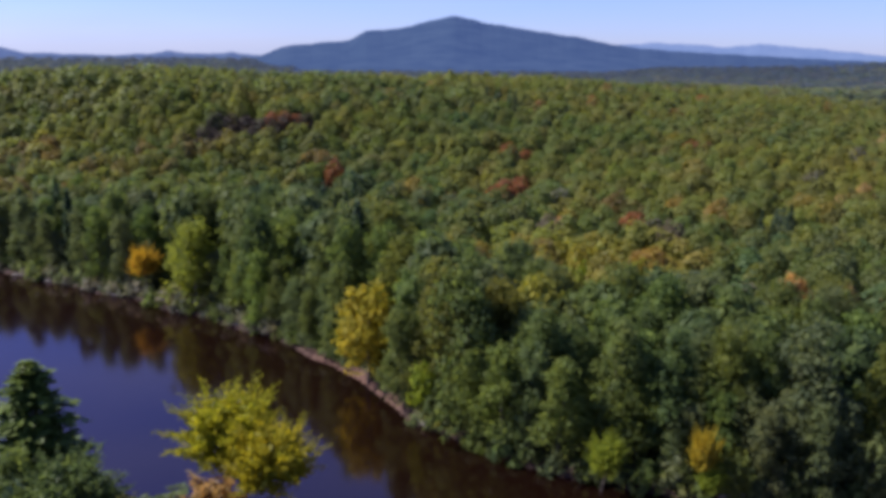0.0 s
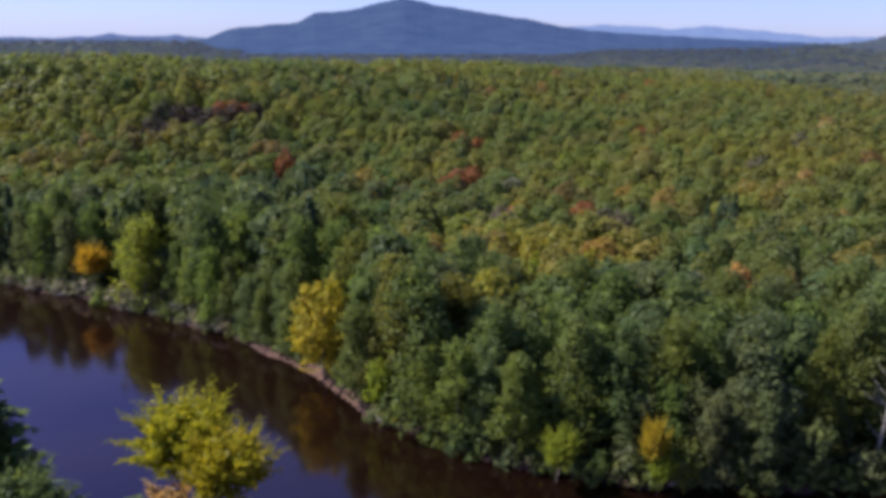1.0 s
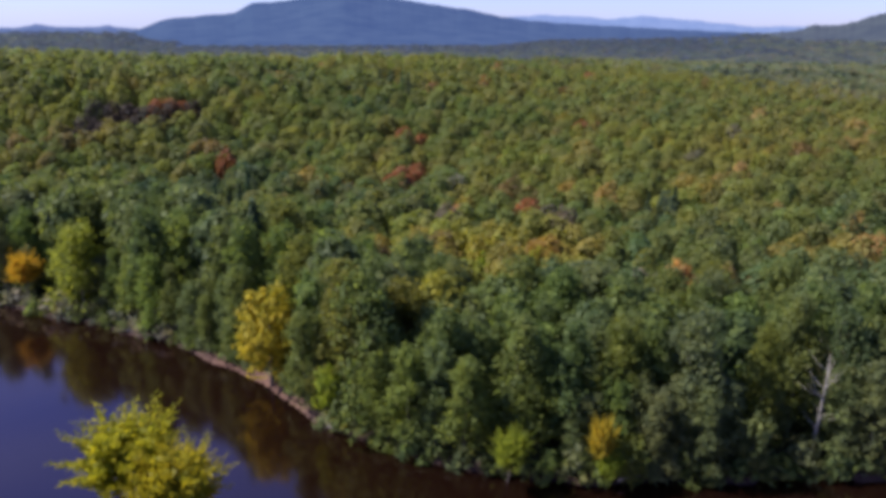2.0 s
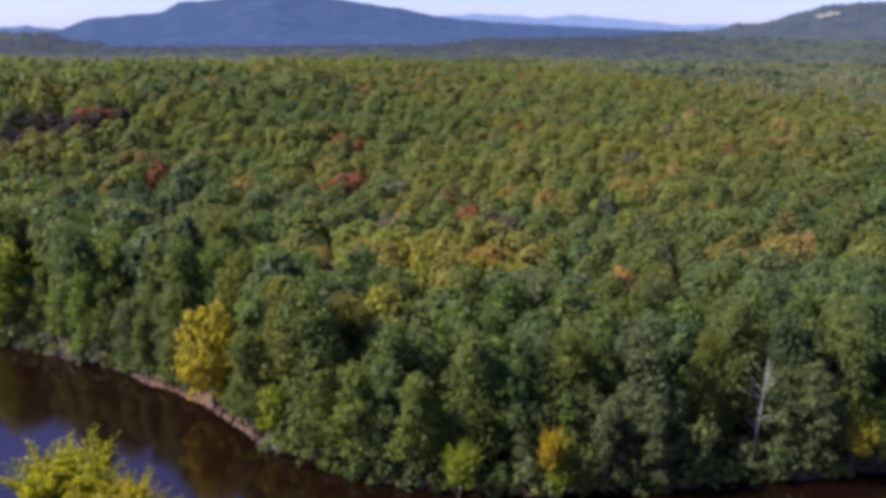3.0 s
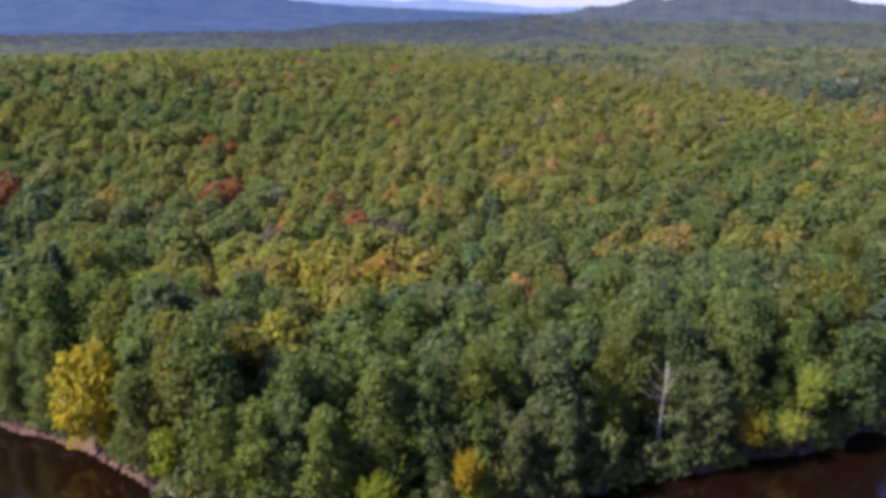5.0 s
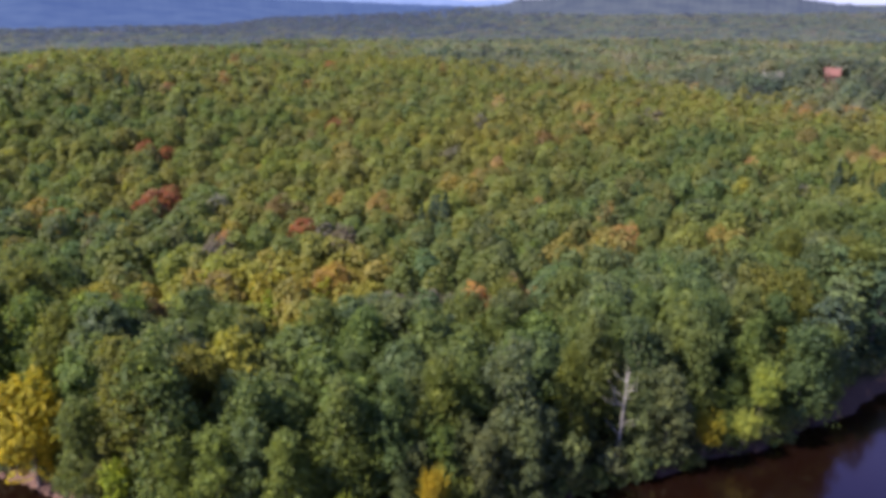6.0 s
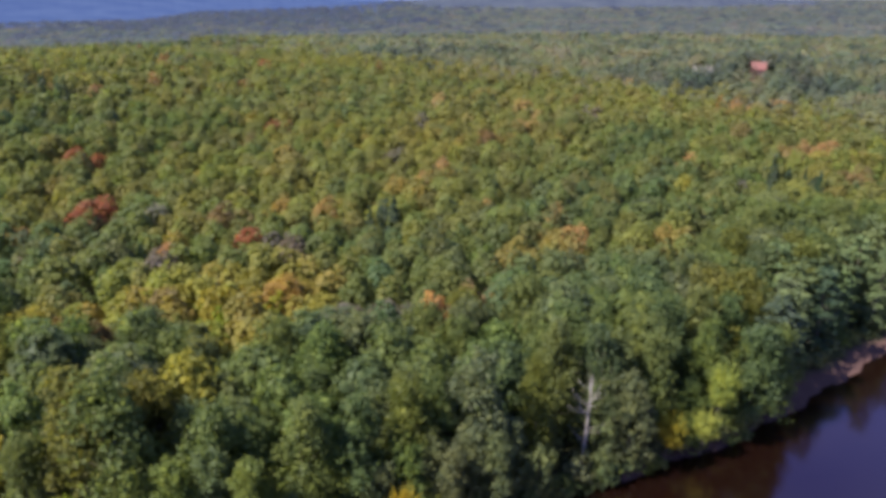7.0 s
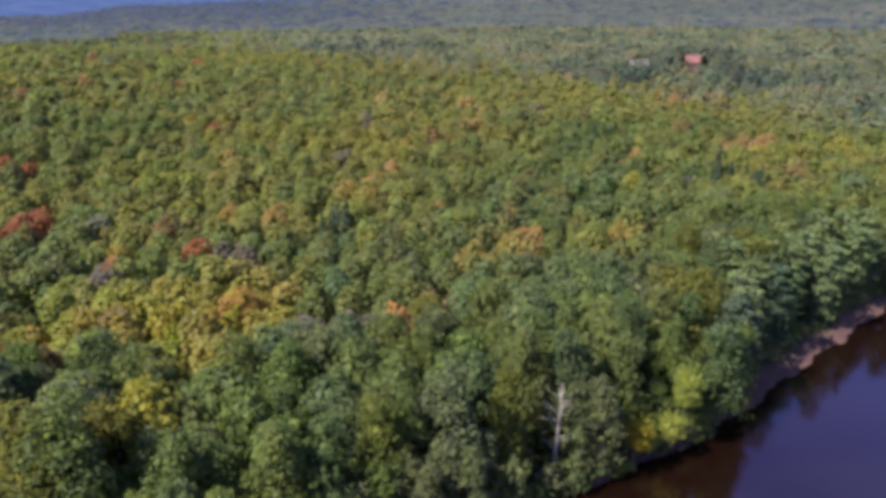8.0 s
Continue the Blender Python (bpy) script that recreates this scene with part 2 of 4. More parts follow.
def mesh_object(name, co, faces, mat, smoothed=False):
    return new(name, mesh_data(name, co, faces, mat, smoothed))


def steps(lo, hi, fine, reach):
    """Even steps from lo to hi, then wider and wider ones out to the reach on both sides."""
    inner = list(np.arange(lo, hi, fine))
    for end, way in ((lo, -1), (hi, 1)):
        at, gap = end, fine
        while abs(at) < reach:
            gap *= 1.22
            at += way * gap
            inner.append(max(-reach, min(reach, at)))
    return np.array(sorted(set(inner)))


ground = sheet("ground", steps(-160, 210, 1.0, 4900), steps(78, 215, 0.85, 4900), ground_height, GROUND)
spots = np.empty(len(ground.data.vertices) * 3, np.float32)
ground.data.vertices.foreach_get("co", spots)
spots = spots.reshape(-1, 3)
# sand bar darkened with mud colour, in place of the trees' shade
ground.data.attributes.new("sandy", "FLOAT", "POINT").data.foreach_set(
    "value", np.clip(0.6 * sand_bar(spots[:, 0], spots[:, 1]) + beach(spots[:, 0], spots[:, 1]), 0, 1).astype(np.float32))
tagged(ground, "brown leaf-strewn forest ground with sandy river banks", "ground", kind="structure")


def river():
    xs = np.linspace(-850, 850, 400)
    rows = np.linspace(0, 1, 7)[:, None]
    y = (near_bank(xs) - 3) * (1 - rows) + (far_bank(xs) + 3) * rows
    co = np.stack([np.broadcast_to(xs, y.shape), y, np.zeros_like(y)], -1).reshape(-1, 3)
    i = (np.arange(6)[:, None] * 400 + np.arange(399)).reshape(-1)
    return mesh_object("water", co, np.stack([i, i + 1, i + 401, i + 400], -1), WATER, True)


tagged(river(), "calm tea-brown river mirroring the sky and the trees", "river", kind="structure")


# ---- hills in the distance ----
def ridge(name, label, az, rise, distance, depth, mat, foot=-14.0, rough=1.0):
    """A wooded ridge: its crest's rise in degrees over a level eye of 64 m, by bearing; it falls off before and behind."""
    a = np.linspace(az[0], az[-1], 420)
    crest = 64 + distance * np.tan(np.radians(np.interp(a, az, rise)))
    crest = crest + rough * (5 * wave(a * 30, a * 0, 11.0) + 3 * wave(a * 30, a * 0 + 9, 3.1))
    s = np.linspace(-1, 1, 31)[:, None]
    r = distance + s * depth
    fall = np.cos(s * math.pi / 2) ** 1.4
    x, y = r * np.sin(np.radians(a)), r * np.cos(np.radians(a))
    z = foot + (crest - foot) * fall + rough * 14 * wave(x, y, 130.0) * fall * (1 - fall) * 2
    co = np.stack([x, y, z], -1).reshape(-1, 3)
    n = len(a)
    i = (np.arange(30)[:, None] * n + np.arange(n - 1)).reshape(-1)
    return tagged(mesh_object(name, co, np.stack([i, i + 1, i + n + 1, i + n], -1), mat, True), label, "hill", kind="structure")


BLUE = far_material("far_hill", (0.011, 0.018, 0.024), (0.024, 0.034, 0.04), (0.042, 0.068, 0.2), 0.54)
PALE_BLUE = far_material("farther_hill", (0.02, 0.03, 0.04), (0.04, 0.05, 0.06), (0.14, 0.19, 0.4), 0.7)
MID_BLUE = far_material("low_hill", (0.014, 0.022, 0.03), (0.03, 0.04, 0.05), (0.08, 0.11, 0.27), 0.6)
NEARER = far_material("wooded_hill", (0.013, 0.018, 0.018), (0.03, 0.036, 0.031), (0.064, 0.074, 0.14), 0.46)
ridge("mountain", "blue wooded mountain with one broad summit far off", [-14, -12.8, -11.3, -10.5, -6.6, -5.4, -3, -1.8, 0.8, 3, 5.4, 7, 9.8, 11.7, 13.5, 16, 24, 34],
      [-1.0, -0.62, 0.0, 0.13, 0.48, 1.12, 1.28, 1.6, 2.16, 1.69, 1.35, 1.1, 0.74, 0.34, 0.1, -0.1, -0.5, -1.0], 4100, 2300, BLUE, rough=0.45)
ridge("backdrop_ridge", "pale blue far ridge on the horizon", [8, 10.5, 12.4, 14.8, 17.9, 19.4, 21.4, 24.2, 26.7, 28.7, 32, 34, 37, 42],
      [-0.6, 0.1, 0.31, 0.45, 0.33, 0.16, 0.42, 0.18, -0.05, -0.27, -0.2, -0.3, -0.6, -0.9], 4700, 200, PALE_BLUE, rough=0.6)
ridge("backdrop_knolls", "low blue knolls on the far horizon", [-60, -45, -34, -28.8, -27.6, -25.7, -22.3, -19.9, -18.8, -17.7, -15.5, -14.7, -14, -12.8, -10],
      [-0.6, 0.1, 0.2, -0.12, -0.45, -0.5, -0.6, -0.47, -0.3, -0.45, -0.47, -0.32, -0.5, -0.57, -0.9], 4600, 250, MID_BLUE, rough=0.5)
HILL_AZ = [29, 31, 32.1, 34.2, 35.6, 36.9, 38.6, 41, 44, 47, 51, 53, 55.7, 58, 65, 70]
HILL_RISE = [-0.9, -0.5, -0.2, -0.04, 0.43, 0.84, 1.11, 1.2, 0.95, 0.5, -0.2, -0.5, -0.7, -0.9, -1.4, -1.6]
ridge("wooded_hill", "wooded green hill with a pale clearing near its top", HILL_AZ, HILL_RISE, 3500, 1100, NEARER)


def clearing():
    """A bare patch of pale rock and sand high on the wooded hill."""
    u, v = np.meshgrid(np.linspace(-1, 1, 18), np.linspace(-1, 1, 7))
    a = np.radians(37.7 + 0.75 * u)
    r = 3020 + 42 * v * np.sqrt(1.02 - u * u) * (1 + 0.3 * np.sin(u * 9)) + 14 * np.sin(u * 4)
    crest = 64 + 3500 * np.tan(np.radians(np.interp(np.degrees(a), HILL_AZ, HILL_RISE)))
    z = -14 + (crest + 14) * np.cos((r - 3500) / 1100 * math.pi / 2) ** 1.4 + 4
    co = np.stack([r * np.sin(a), r * np.cos(a), z], -1).reshape(-1, 3)
    i = (np.arange(6)[:, None] * 18 + np.arange(17)).reshape(-1)
    return mesh_object("backdrop_clearing", co, np.stack([i, i + 1, i + 19, i + 18], -1), plain_material("pale_rock", (0.135, 0.13, 0.125), 0.9), True)


tagged(clearing(), "pale bare clearing on a wooded hill", "clearing", kind="structure")


# ---- trees ----
rng = np.random.default_rng(11)


def unit(v):
    return v / np.maximum(np.linalg.norm(v, axis=-1, keepdims=True), 1e-9)


def on_sphere(n, low=-1.0):
    z = rng.uniform(low, 1, n)
    a = rng.uniform(0, 2 * math.pi, n)
    s = np.sqrt(1 - z * z)
    return np.stack([s * np.cos(a), s * np.sin(a), z], -1)


def leaves(at, normal, along, length, width):
    """One pointed leaf spray per row: corners and four-sided faces."""
    n = len(at)
    t = unit(along - normal * np.sum(along * normal, -1, keepdims=True))
    b = np.cross(normal, t)
    length, width = np.reshape(length, (-1, 1)), np.reshape(width, (-1, 1))
    sag = normal * length * 0.12
    co = np.stack([at - t * length / 2 - sag, at + b * width / 2, at + t * length / 2 - sag, at - b * width / 2], 1)
    return co.reshape(-1, 3), np.arange(4 * n).reshape(-1, 4)


def broad_crown(height, spread, lobes, clumps, per, size, low=-0.75, base=0.28):
    """A broad crown: lobes of leaf clumps on an uneven egg, open at the bottom."""
    mid, half = height * (0.5 + base / 2), height * (1 - base) / 2
    u = on_sphere(lobes, low)
    u[0] = (0, 0, 1)
    # spread the lobes apart
    for _ in range(4):
        d = u[:, None] - u[None]
        u = unit(u + 0.05 * np.sum(d / (np.sum(d * d, -1, keepdims=True) + 0.05), 1))
        u[:, 2] = np.maximum(u[:, 2], low)
    reach = rng.uniform(0.5, 0.86, lobes)[:, None]
    centre = u * reach * (spread / 2, spread / 2, half) + (0, 0, mid)
    radius = rng.uniform(0.24, 0.56, lobes)[:, None] * spread / 2 * (17 / lobes) ** 0.5 * 1.5
    v = on_sphere(lobes * clumps, -0.65).reshape(lobes, clumps, 3)
    v = unit(v + 0.45 * u[:, None])
    knot = (centre[:, None] + v * radius[:, None] * rng.uniform(0.72, 1.3, (lobes, clumps, 1)) * (1, 1, 0.9)).reshape(-1, 3)
    out = np.repeat(v.reshape(-1, 3), per, 0)
    w = on_sphere(len(out))
    flat = w - out * np.sum(w * out, -1, keepdims=True) * 0.75
    at = np.repeat(knot, per, 0) + flat * size * rng.uniform(0.3, 1.25, (len(w), 1))
    whole = unit((at - (0, 0, mid * 0.85)) / (spread / 2, spread / 2, half))
    normal = unit(out * 0.7 + whole * 0.6 + w * 0.45 + (0, 0, 0.35) + rng.normal(0, 0.2, (len(w), 3)))
    along = w + 0.7 * out + rng.normal(0, 0.4, (len(w), 3)) - (0, 0, 0.2)
    # the leafy inside: broad sprays under the skin of each lobe and in the heart of the crown
    fill = lobes * 5
    h = unit(on_sphere(fill, -0.8).reshape(lobes, 5, 3) + 0.35 * u[:, None])
    deep = (centre[:, None] + h * radius[:, None] * rng.uniform(0.78, 0.88, (lobes, 5, 1))).reshape(-1, 3)
    g = on_sphere(fill, low)
    heart = g * rng.uniform(0.7, 0.88, (fill, 1)) * (spread / 2, spread / 2, half) + (0, 0, mid)
    inner = unit(np.concatenate([h.reshape(-1, 3), g]) + rng.normal(0, 0.2, (2 * fill, 3)))
    n, k = len(at), 2 * fill
    long = np.concatenate([size * rng.uniform(0.75, 1.5, n), size * 2.6 * rng.uniform(0.8, 1.3, k)])
    wide = np.concatenate([long[:n] * rng.uniform(0.42, 0.62, n), long[n:] * rng.uniform(0.7, 0.95, k)])
    return leaves(np.concatenate([at, deep, heart]), np.concatenate([normal, inner]), np.concatenate([along, on_sphere(k)]), long, wide)


def ragged_crown(height, spread, boughs, clumps, per, size, low=0.12):
    """A ragged crown: leafy masses of many sizes set off from the trunk at different heights, down to a low skirt."""
    f = np.linspace(0, 1, boughs) ** 0.9
    a = np.arange(boughs) * 2.4 + rng.uniform(-0.6, 0.6, boughs)
    out = spread * (0.34 - 0.27 * f ** 2) * rng.uniform(0.6, 1.25, boughs)
    wide = spread * (0.27 - 0.1 * f) * rng.uniform(0.75, 1.3, boughs)
    tall = wide * rng.uniform(0.8, 1.25, boughs)
    z = height * (low + (0.9 - low) * f) + rng.normal(0, 0.03 * height, boughs)
    centre = np.stack([out * np.cos(a), out * np.sin(a), z], -1)
    v = on_sphere(boughs * clumps, -0.7).reshape(boughs, clumps, 3)
    knot = centre[:, None] + v * np.stack([wide, wide, tall], -1)[:, None] * rng.uniform(0.7, 1.22, (boughs, clumps, 1))
    face = np.repeat(v.reshape(-1, 3), per, 0)
    w = on_sphere(len(face))
    at = np.repeat(knot.reshape(-1, 3), per, 0) + w * size * rng.uniform(0.4, 1.9, (len(w), 1))
    normal = unit(face * 0.75 + on_sphere(len(w)) * 0.75 + (0, 0, 0.4))
    along = w + 0.8 * face + (0, 0, 0.15)
    k = boughs * 12
    g = on_sphere(k, -0.9).reshape(boughs, 12, 3)
    heart = (centre[:, None] + g * np.stack([wide, wide, tall], -1)[:, None] * 0.66).reshape(-1, 3)
    n = len(at)
    long = np.concatenate([size * rng.uniform(0.75, 1.5, n), size * 2.3 * rng.uniform(0.8, 1.3, k)])
    broad = np.concatenate([long[:n] * rng.uniform(0.4, 0.62, n), long[n:] * rng.uniform(0.6, 0.9, k)])
    return leaves(np.concatenate([at, heart]), np.concatenate([normal, unit(g.reshape(-1, 3) + rng.normal(0, 0.2, (k, 3)))]), np.concatenate([along, on_sphere(k)]), long, broad)


def spray_crown(height, spread, sprays, per, size, mid=0.62, half=0.36, low=-0.55, plump=1.0, reach=1.3, loose=0.55):
    """A crown of long upright sprays, as of a young ash or sumac."""
    u = on_sphere(sprays, low)
    tip = u * (spread / 2, spread / 2, height * half) * rng.uniform(0.5, 1.0, (sprays, 1)) + (0, 0, height * mid)
    way = unit(u * 0.8 + (0, 0, 0.75) + rng.normal(0, 0.2, (sprays, 3)))
    s = np.tile(np.linspace(-1, 1, per), sprays)[:, None]
    at = np.repeat(tip, per, 0) + np.repeat(way, per, 0) * s * size * reach + rng.normal(0, 0.16 * size, (sprays * per, 3))
    w = on_sphere(len(at))
    normal = unit(np.repeat(u, per, 0) + w * 0.7 + (0, 0, 0.4))
    along = np.repeat(way, per, 0) + w * loose
    return leaves(at, normal, along, size * rng.uniform(1.0, 2.1, len(at)), size * plump * rng.uniform(0.26, 0.46, len(at)))


def spike_crown(height, spread, spikes, pinnae=22):
    """A crown of long spiky shoots that stand out from a leafy heart, each feathered with narrow leaves."""
    half, mid = height * 0.34, height * 0.62
    u = on_sphere(spikes, -0.5)
    root = u * (spread / 2, spread / 2, half) * rng.uniform(0.45, 0.8, (spikes, 1)) + (0, 0, mid)
    way = unit(u * (0.75, 0.75, 0.5) + (0, 0, 0.55) + rng.normal(0, 0.16, (spikes, 3)))
    long = rng.uniform(2.0, 4.4, (spikes, 1))
    f = np.tile(np.linspace(0, 1, pinnae), spikes)[:, None]
    shoot = np.repeat(way, pinnae, 0)
    side = unit(np.cross(shoot, on_sphere(len(shoot))))
    size = (1.05 - 0.7 * f) * rng.uniform(0.75, 1.25, f.shape)
    at = np.repeat(root, pinnae, 0) + shoot * f * np.repeat(long, pinnae, 0) - (0, 0, 0.35) * f * f + side * size * 0.38
    normal = unit(np.cross(side, shoot) + rng.normal(0, 0.35, at.shape) + (0, 0, 0.5))
    along = shoot * 0.9 + side * 0.8
    k = spikes * 9
    g = on_sphere(k, -0.6)
    heart = g * (spread / 2, spread / 2, half) * rng.uniform(0.35, 0.8, (k, 1)) + (0, 0, mid)
    span = np.concatenate([size.ravel(), rng.uniform(0.8, 1.5, k)])
    wide = np.concatenate([size.ravel() * rng.uniform(0.3, 0.45, len(size)), rng.uniform(0.4, 0.8, k)])
    return leaves(np.concatenate([at, heart]), np.concatenate([normal, unit(g + rng.normal(0, 0.5, g.shape))]), np.concatenate([along, on_sphere(k) + (0, 0, 0.6)]), span, wide)


def conifer_crown(height, spread, tiers, boughs, per, size, base=0.12, flat=False):
    """Tiers of boughs: drooping cones of a spruce, or the level open plates of a white pine."""
    at, normal, along, scale = [], [], [], []
    for k in range(tiers):
        f = k / (tiers - 1)
        z = height * (base + (0.97 - base) * f)
        reach = spread / 2 * ((1 - f) ** 0.75 * 0.95 + 0.06 if not flat else (0.45 + 0.6 * math.sin(math.pi * (0.2 + 0.75 * f))) * rng.uniform(0.75, 1.1))
        for j in range(boughs):
            a = 2 * math.pi * (j + rng.uniform(-0.45, 0.45)) / boughs + k * 0.9
            r = reach * rng.uniform(0.6, 1.15)
            lift = z + rng.normal(0, 0.022) * height
            q = rng.uniform(0.12, 1, per)[:, None] ** 0.7
            droop = (-0.3 if not flat else rng.uniform(-0.18, 0.15)) * r
            p = np.concatenate([q * r * math.cos(a), q * r * math.sin(a), lift + q ** 1.5 * droop], 1) + rng.normal(0, 0.2 * size, (per, 3))
            side = np.array([-math.sin(a), math.cos(a), 0.0])
            p = p + side * rng.normal(0, 0.3, (per, 1)) * r * q * 0.55
            at.append(p)
            normal.append(np.tile((0.35 * math.cos(a), 0.35 * math.sin(a), 1.0), (per, 1)))
            along.append(np.tile((math.cos(a), math.sin(a), -0.25 if not flat else 0.15), (per, 1)))
    at, normal, along = np.concatenate(at), np.concatenate(normal), np.concatenate(along)
    normal = unit(normal + rng.normal(0, 0.45, normal.shape))
    along = along + rng.normal(0, 0.5, along.shape)
    return leaves(at, normal, along, size * rng.uniform(0.8, 1.4, len(at)), size * rng.uniform(0.4, 0.65, len(at)))


def bare_crown(height, spread, twigs, size):
    """The fine twigs of a tree that has shed its leaves, with a few dry ones left."""
    u = on_sphere(twigs, -0.3)
    at = u * (spread / 2, spread / 2, height * 0.36) * rng.uniform(0.25, 1.0, (twigs, 1)) + (0, 0, height * 0.62)
    way = unit(u * 0.6 + (0, 0, 0.9) + rng.normal(0, 0.25, (twigs, 3)))
    return leaves(at, unit(np.cross(way, on_sphere(twigs))), way, size * rng.uniform(1.2, 2.6, twigs), size * rng.uniform(0.1, 0.3, twigs))


def tube(bm, points, radii, sides=6):
    rings = []
    for k, (p, r) in enumerate(zip(points, radii)):
        d = (points[min(k + 1, len(points) - 1)] - points[max(k - 1, 0)]).normalized()
        e = d.orthogonal().normalized()
        f = d.cross(e)
        rings.append([bm.verts.new(p + r * (math.cos(2 * math.pi * i / sides) * e + math.sin(2 * math.pi * i / sides) * f)) for i in range(sides)])
    for a, b in zip(rings, rings[1:]):
        for i in range(sides):
            bm.faces.new((a[i], a[(i + 1) % sides], b[(i + 1) % sides], b[i])).smooth = True
    bm.faces.new(rings[-1])
    bm.faces.new(list(reversed(rings[0])))


def trunk_mesh(height, spread, girth, limbs, mat, straight=False):
    bm = bmesh.new()
    bend = Vector((random.uniform(-1, 1), random.uniform(-1, 1), 0)) * (0.02 if straight else 0.06) * height
    top = height * (0.95 if straight else 0.8)
    path = [Vector((0, 0, -0.6)) + bend * (f * f) + Vector((0, 0, top * f)) for f in (0, 0.03, 0.2, 0.45, 0.7, 1.0)]
    tube(bm, path, [girth * s for s in (1.5, 1.05, 0.85, 0.62, 0.4, 0.08)], 7)
    for k in range(limbs):
        f = random.uniform(0.32, 0.85)
        a = 2 * math.pi * (k * 0.382 + random.uniform(-0.05, 0.05))
        start = bend * (f * f) + Vector((0, 0, top * f - 0.6))
        r = spread * random.uniform(0.28, 0.44) * (1.25 - f * 0.6)
        way = Vector((math.cos(a), math.sin(a), 0))
        up = 0.12 if straight else random.uniform(0.5, 0.9)
        points = [start, start + way * r * 0.5 + Vector((0, 0, r * up * 0.35)), start + way * r + Vector((0, 0, r * up))]
        tube(bm, points, [girth * 0.36 * (1.1 - f * 0.6), girth * 0.22 * (1.1 - f * 0.6), girth * 0.05], 5)
    me = bpy.data.meshes.new("trunk")
    bm.to_mesh(me)
    bm.free()
    me.materials.append(mat)
    return me


def part_of(thing, name, me):
    ob = new(name, me)
    ob.parent = thing
    return ob


MODELS = {}


def model(kind, name, category, crown, mat, height, spread, girth, limbs, straight=False, wood=None):
    """Keeps the meshes of one model tree, 20 m tall unless the kind is small."""
    MODELS.setdefault(kind, []).append((name, category, trunk_mesh(height, spread, girth, limbs, wood or BARK, straight), mesh_data("crown", *crown, mat), height))


for _ in range(5):
    model("broad", "broadleaf_tree", "tree", ragged_crown(20, rng.uniform(10.0, 12.0), 15, 34, 8, 0.58, rng.uniform(0.3, 0.42)), LEAF, 20, 9, 0.28, 8)
for _ in range(5):
    model("round", "broadleaf_tree", "tree", broad_crown(20, rng.uniform(9.6, 12.0), 54, 9, 8, 0.56), LEAF, 20, 9, 0.28, 8)
for _ in range(6):
    model("tall", "broadleaf_tree", "tree", ragged_crown(20, rng.uniform(8.4, 10.4), 15, 32, 8, 0.56, rng.uniform(0.08, 0.2)), LEAF, 20, 6.5, 0.24, 7)
for _ in range(2):
    model("young", "young_tree", "tree", broad_crown(10, 4.6, 24, 8, 8, 0.4, -0.95, 0.02), LEAF, 10, 4.5, 0.11, 5)
for _ in range(2):
    model("spray", "ash_tree", "tree", spike_crown(16, 9.6, 115), LEAF, 16, 9, 0.2, 8)
for _ in range(3):
    model("sapling", "sapling", "tree", spray_crown(10, 5.2, 105, 10, 0.58, 0.5, 0.46, -0.9, 1.4), LEAF, 10, 4.5, 0.1, 6)
model("column", "maple_tree", "tree", spray_crown(20, 9.6, 300, 10, 0.85, 0.5, 0.46, -0.9, 1.2), LEAF, 20, 7, 0.24, 9)
for _ in range(2):
    model("spruce", "spruce_tree", "conifer", conifer_crown(22, 7.5, 22, 9, 10, 0.95), NEEDLE, 22, 6, 0.24, 6, True)
for _ in range(3):
    model("pine", "pine_tree", "conifer", conifer_crown(22, 9.0, 13, 7, 20, 0.85, 0.14, True), NEEDLE, 22, 8, 0.28, 9, True)
for _ in range(2):
    model("bare", "bare_tree", "tree", bare_crown(18, 9, 1700, 0.62), LEAF, 18, 8, 0.2, 14)
model("dead", "dead_tree", "tree", bare_crown(20, 5.5, 70, 0.4), LEAF, 20, 8.5, 0.26, 16, False, PALE_BARK)
for _ in range(3):
    model("shrub", "shrub", "shrub", broad_crown(3.4, 4.2, 7, 7, 6, 0.52, -0.9, -0.15), LEAF, 3.4, 3.4, 0.05, 5)

USED = {}


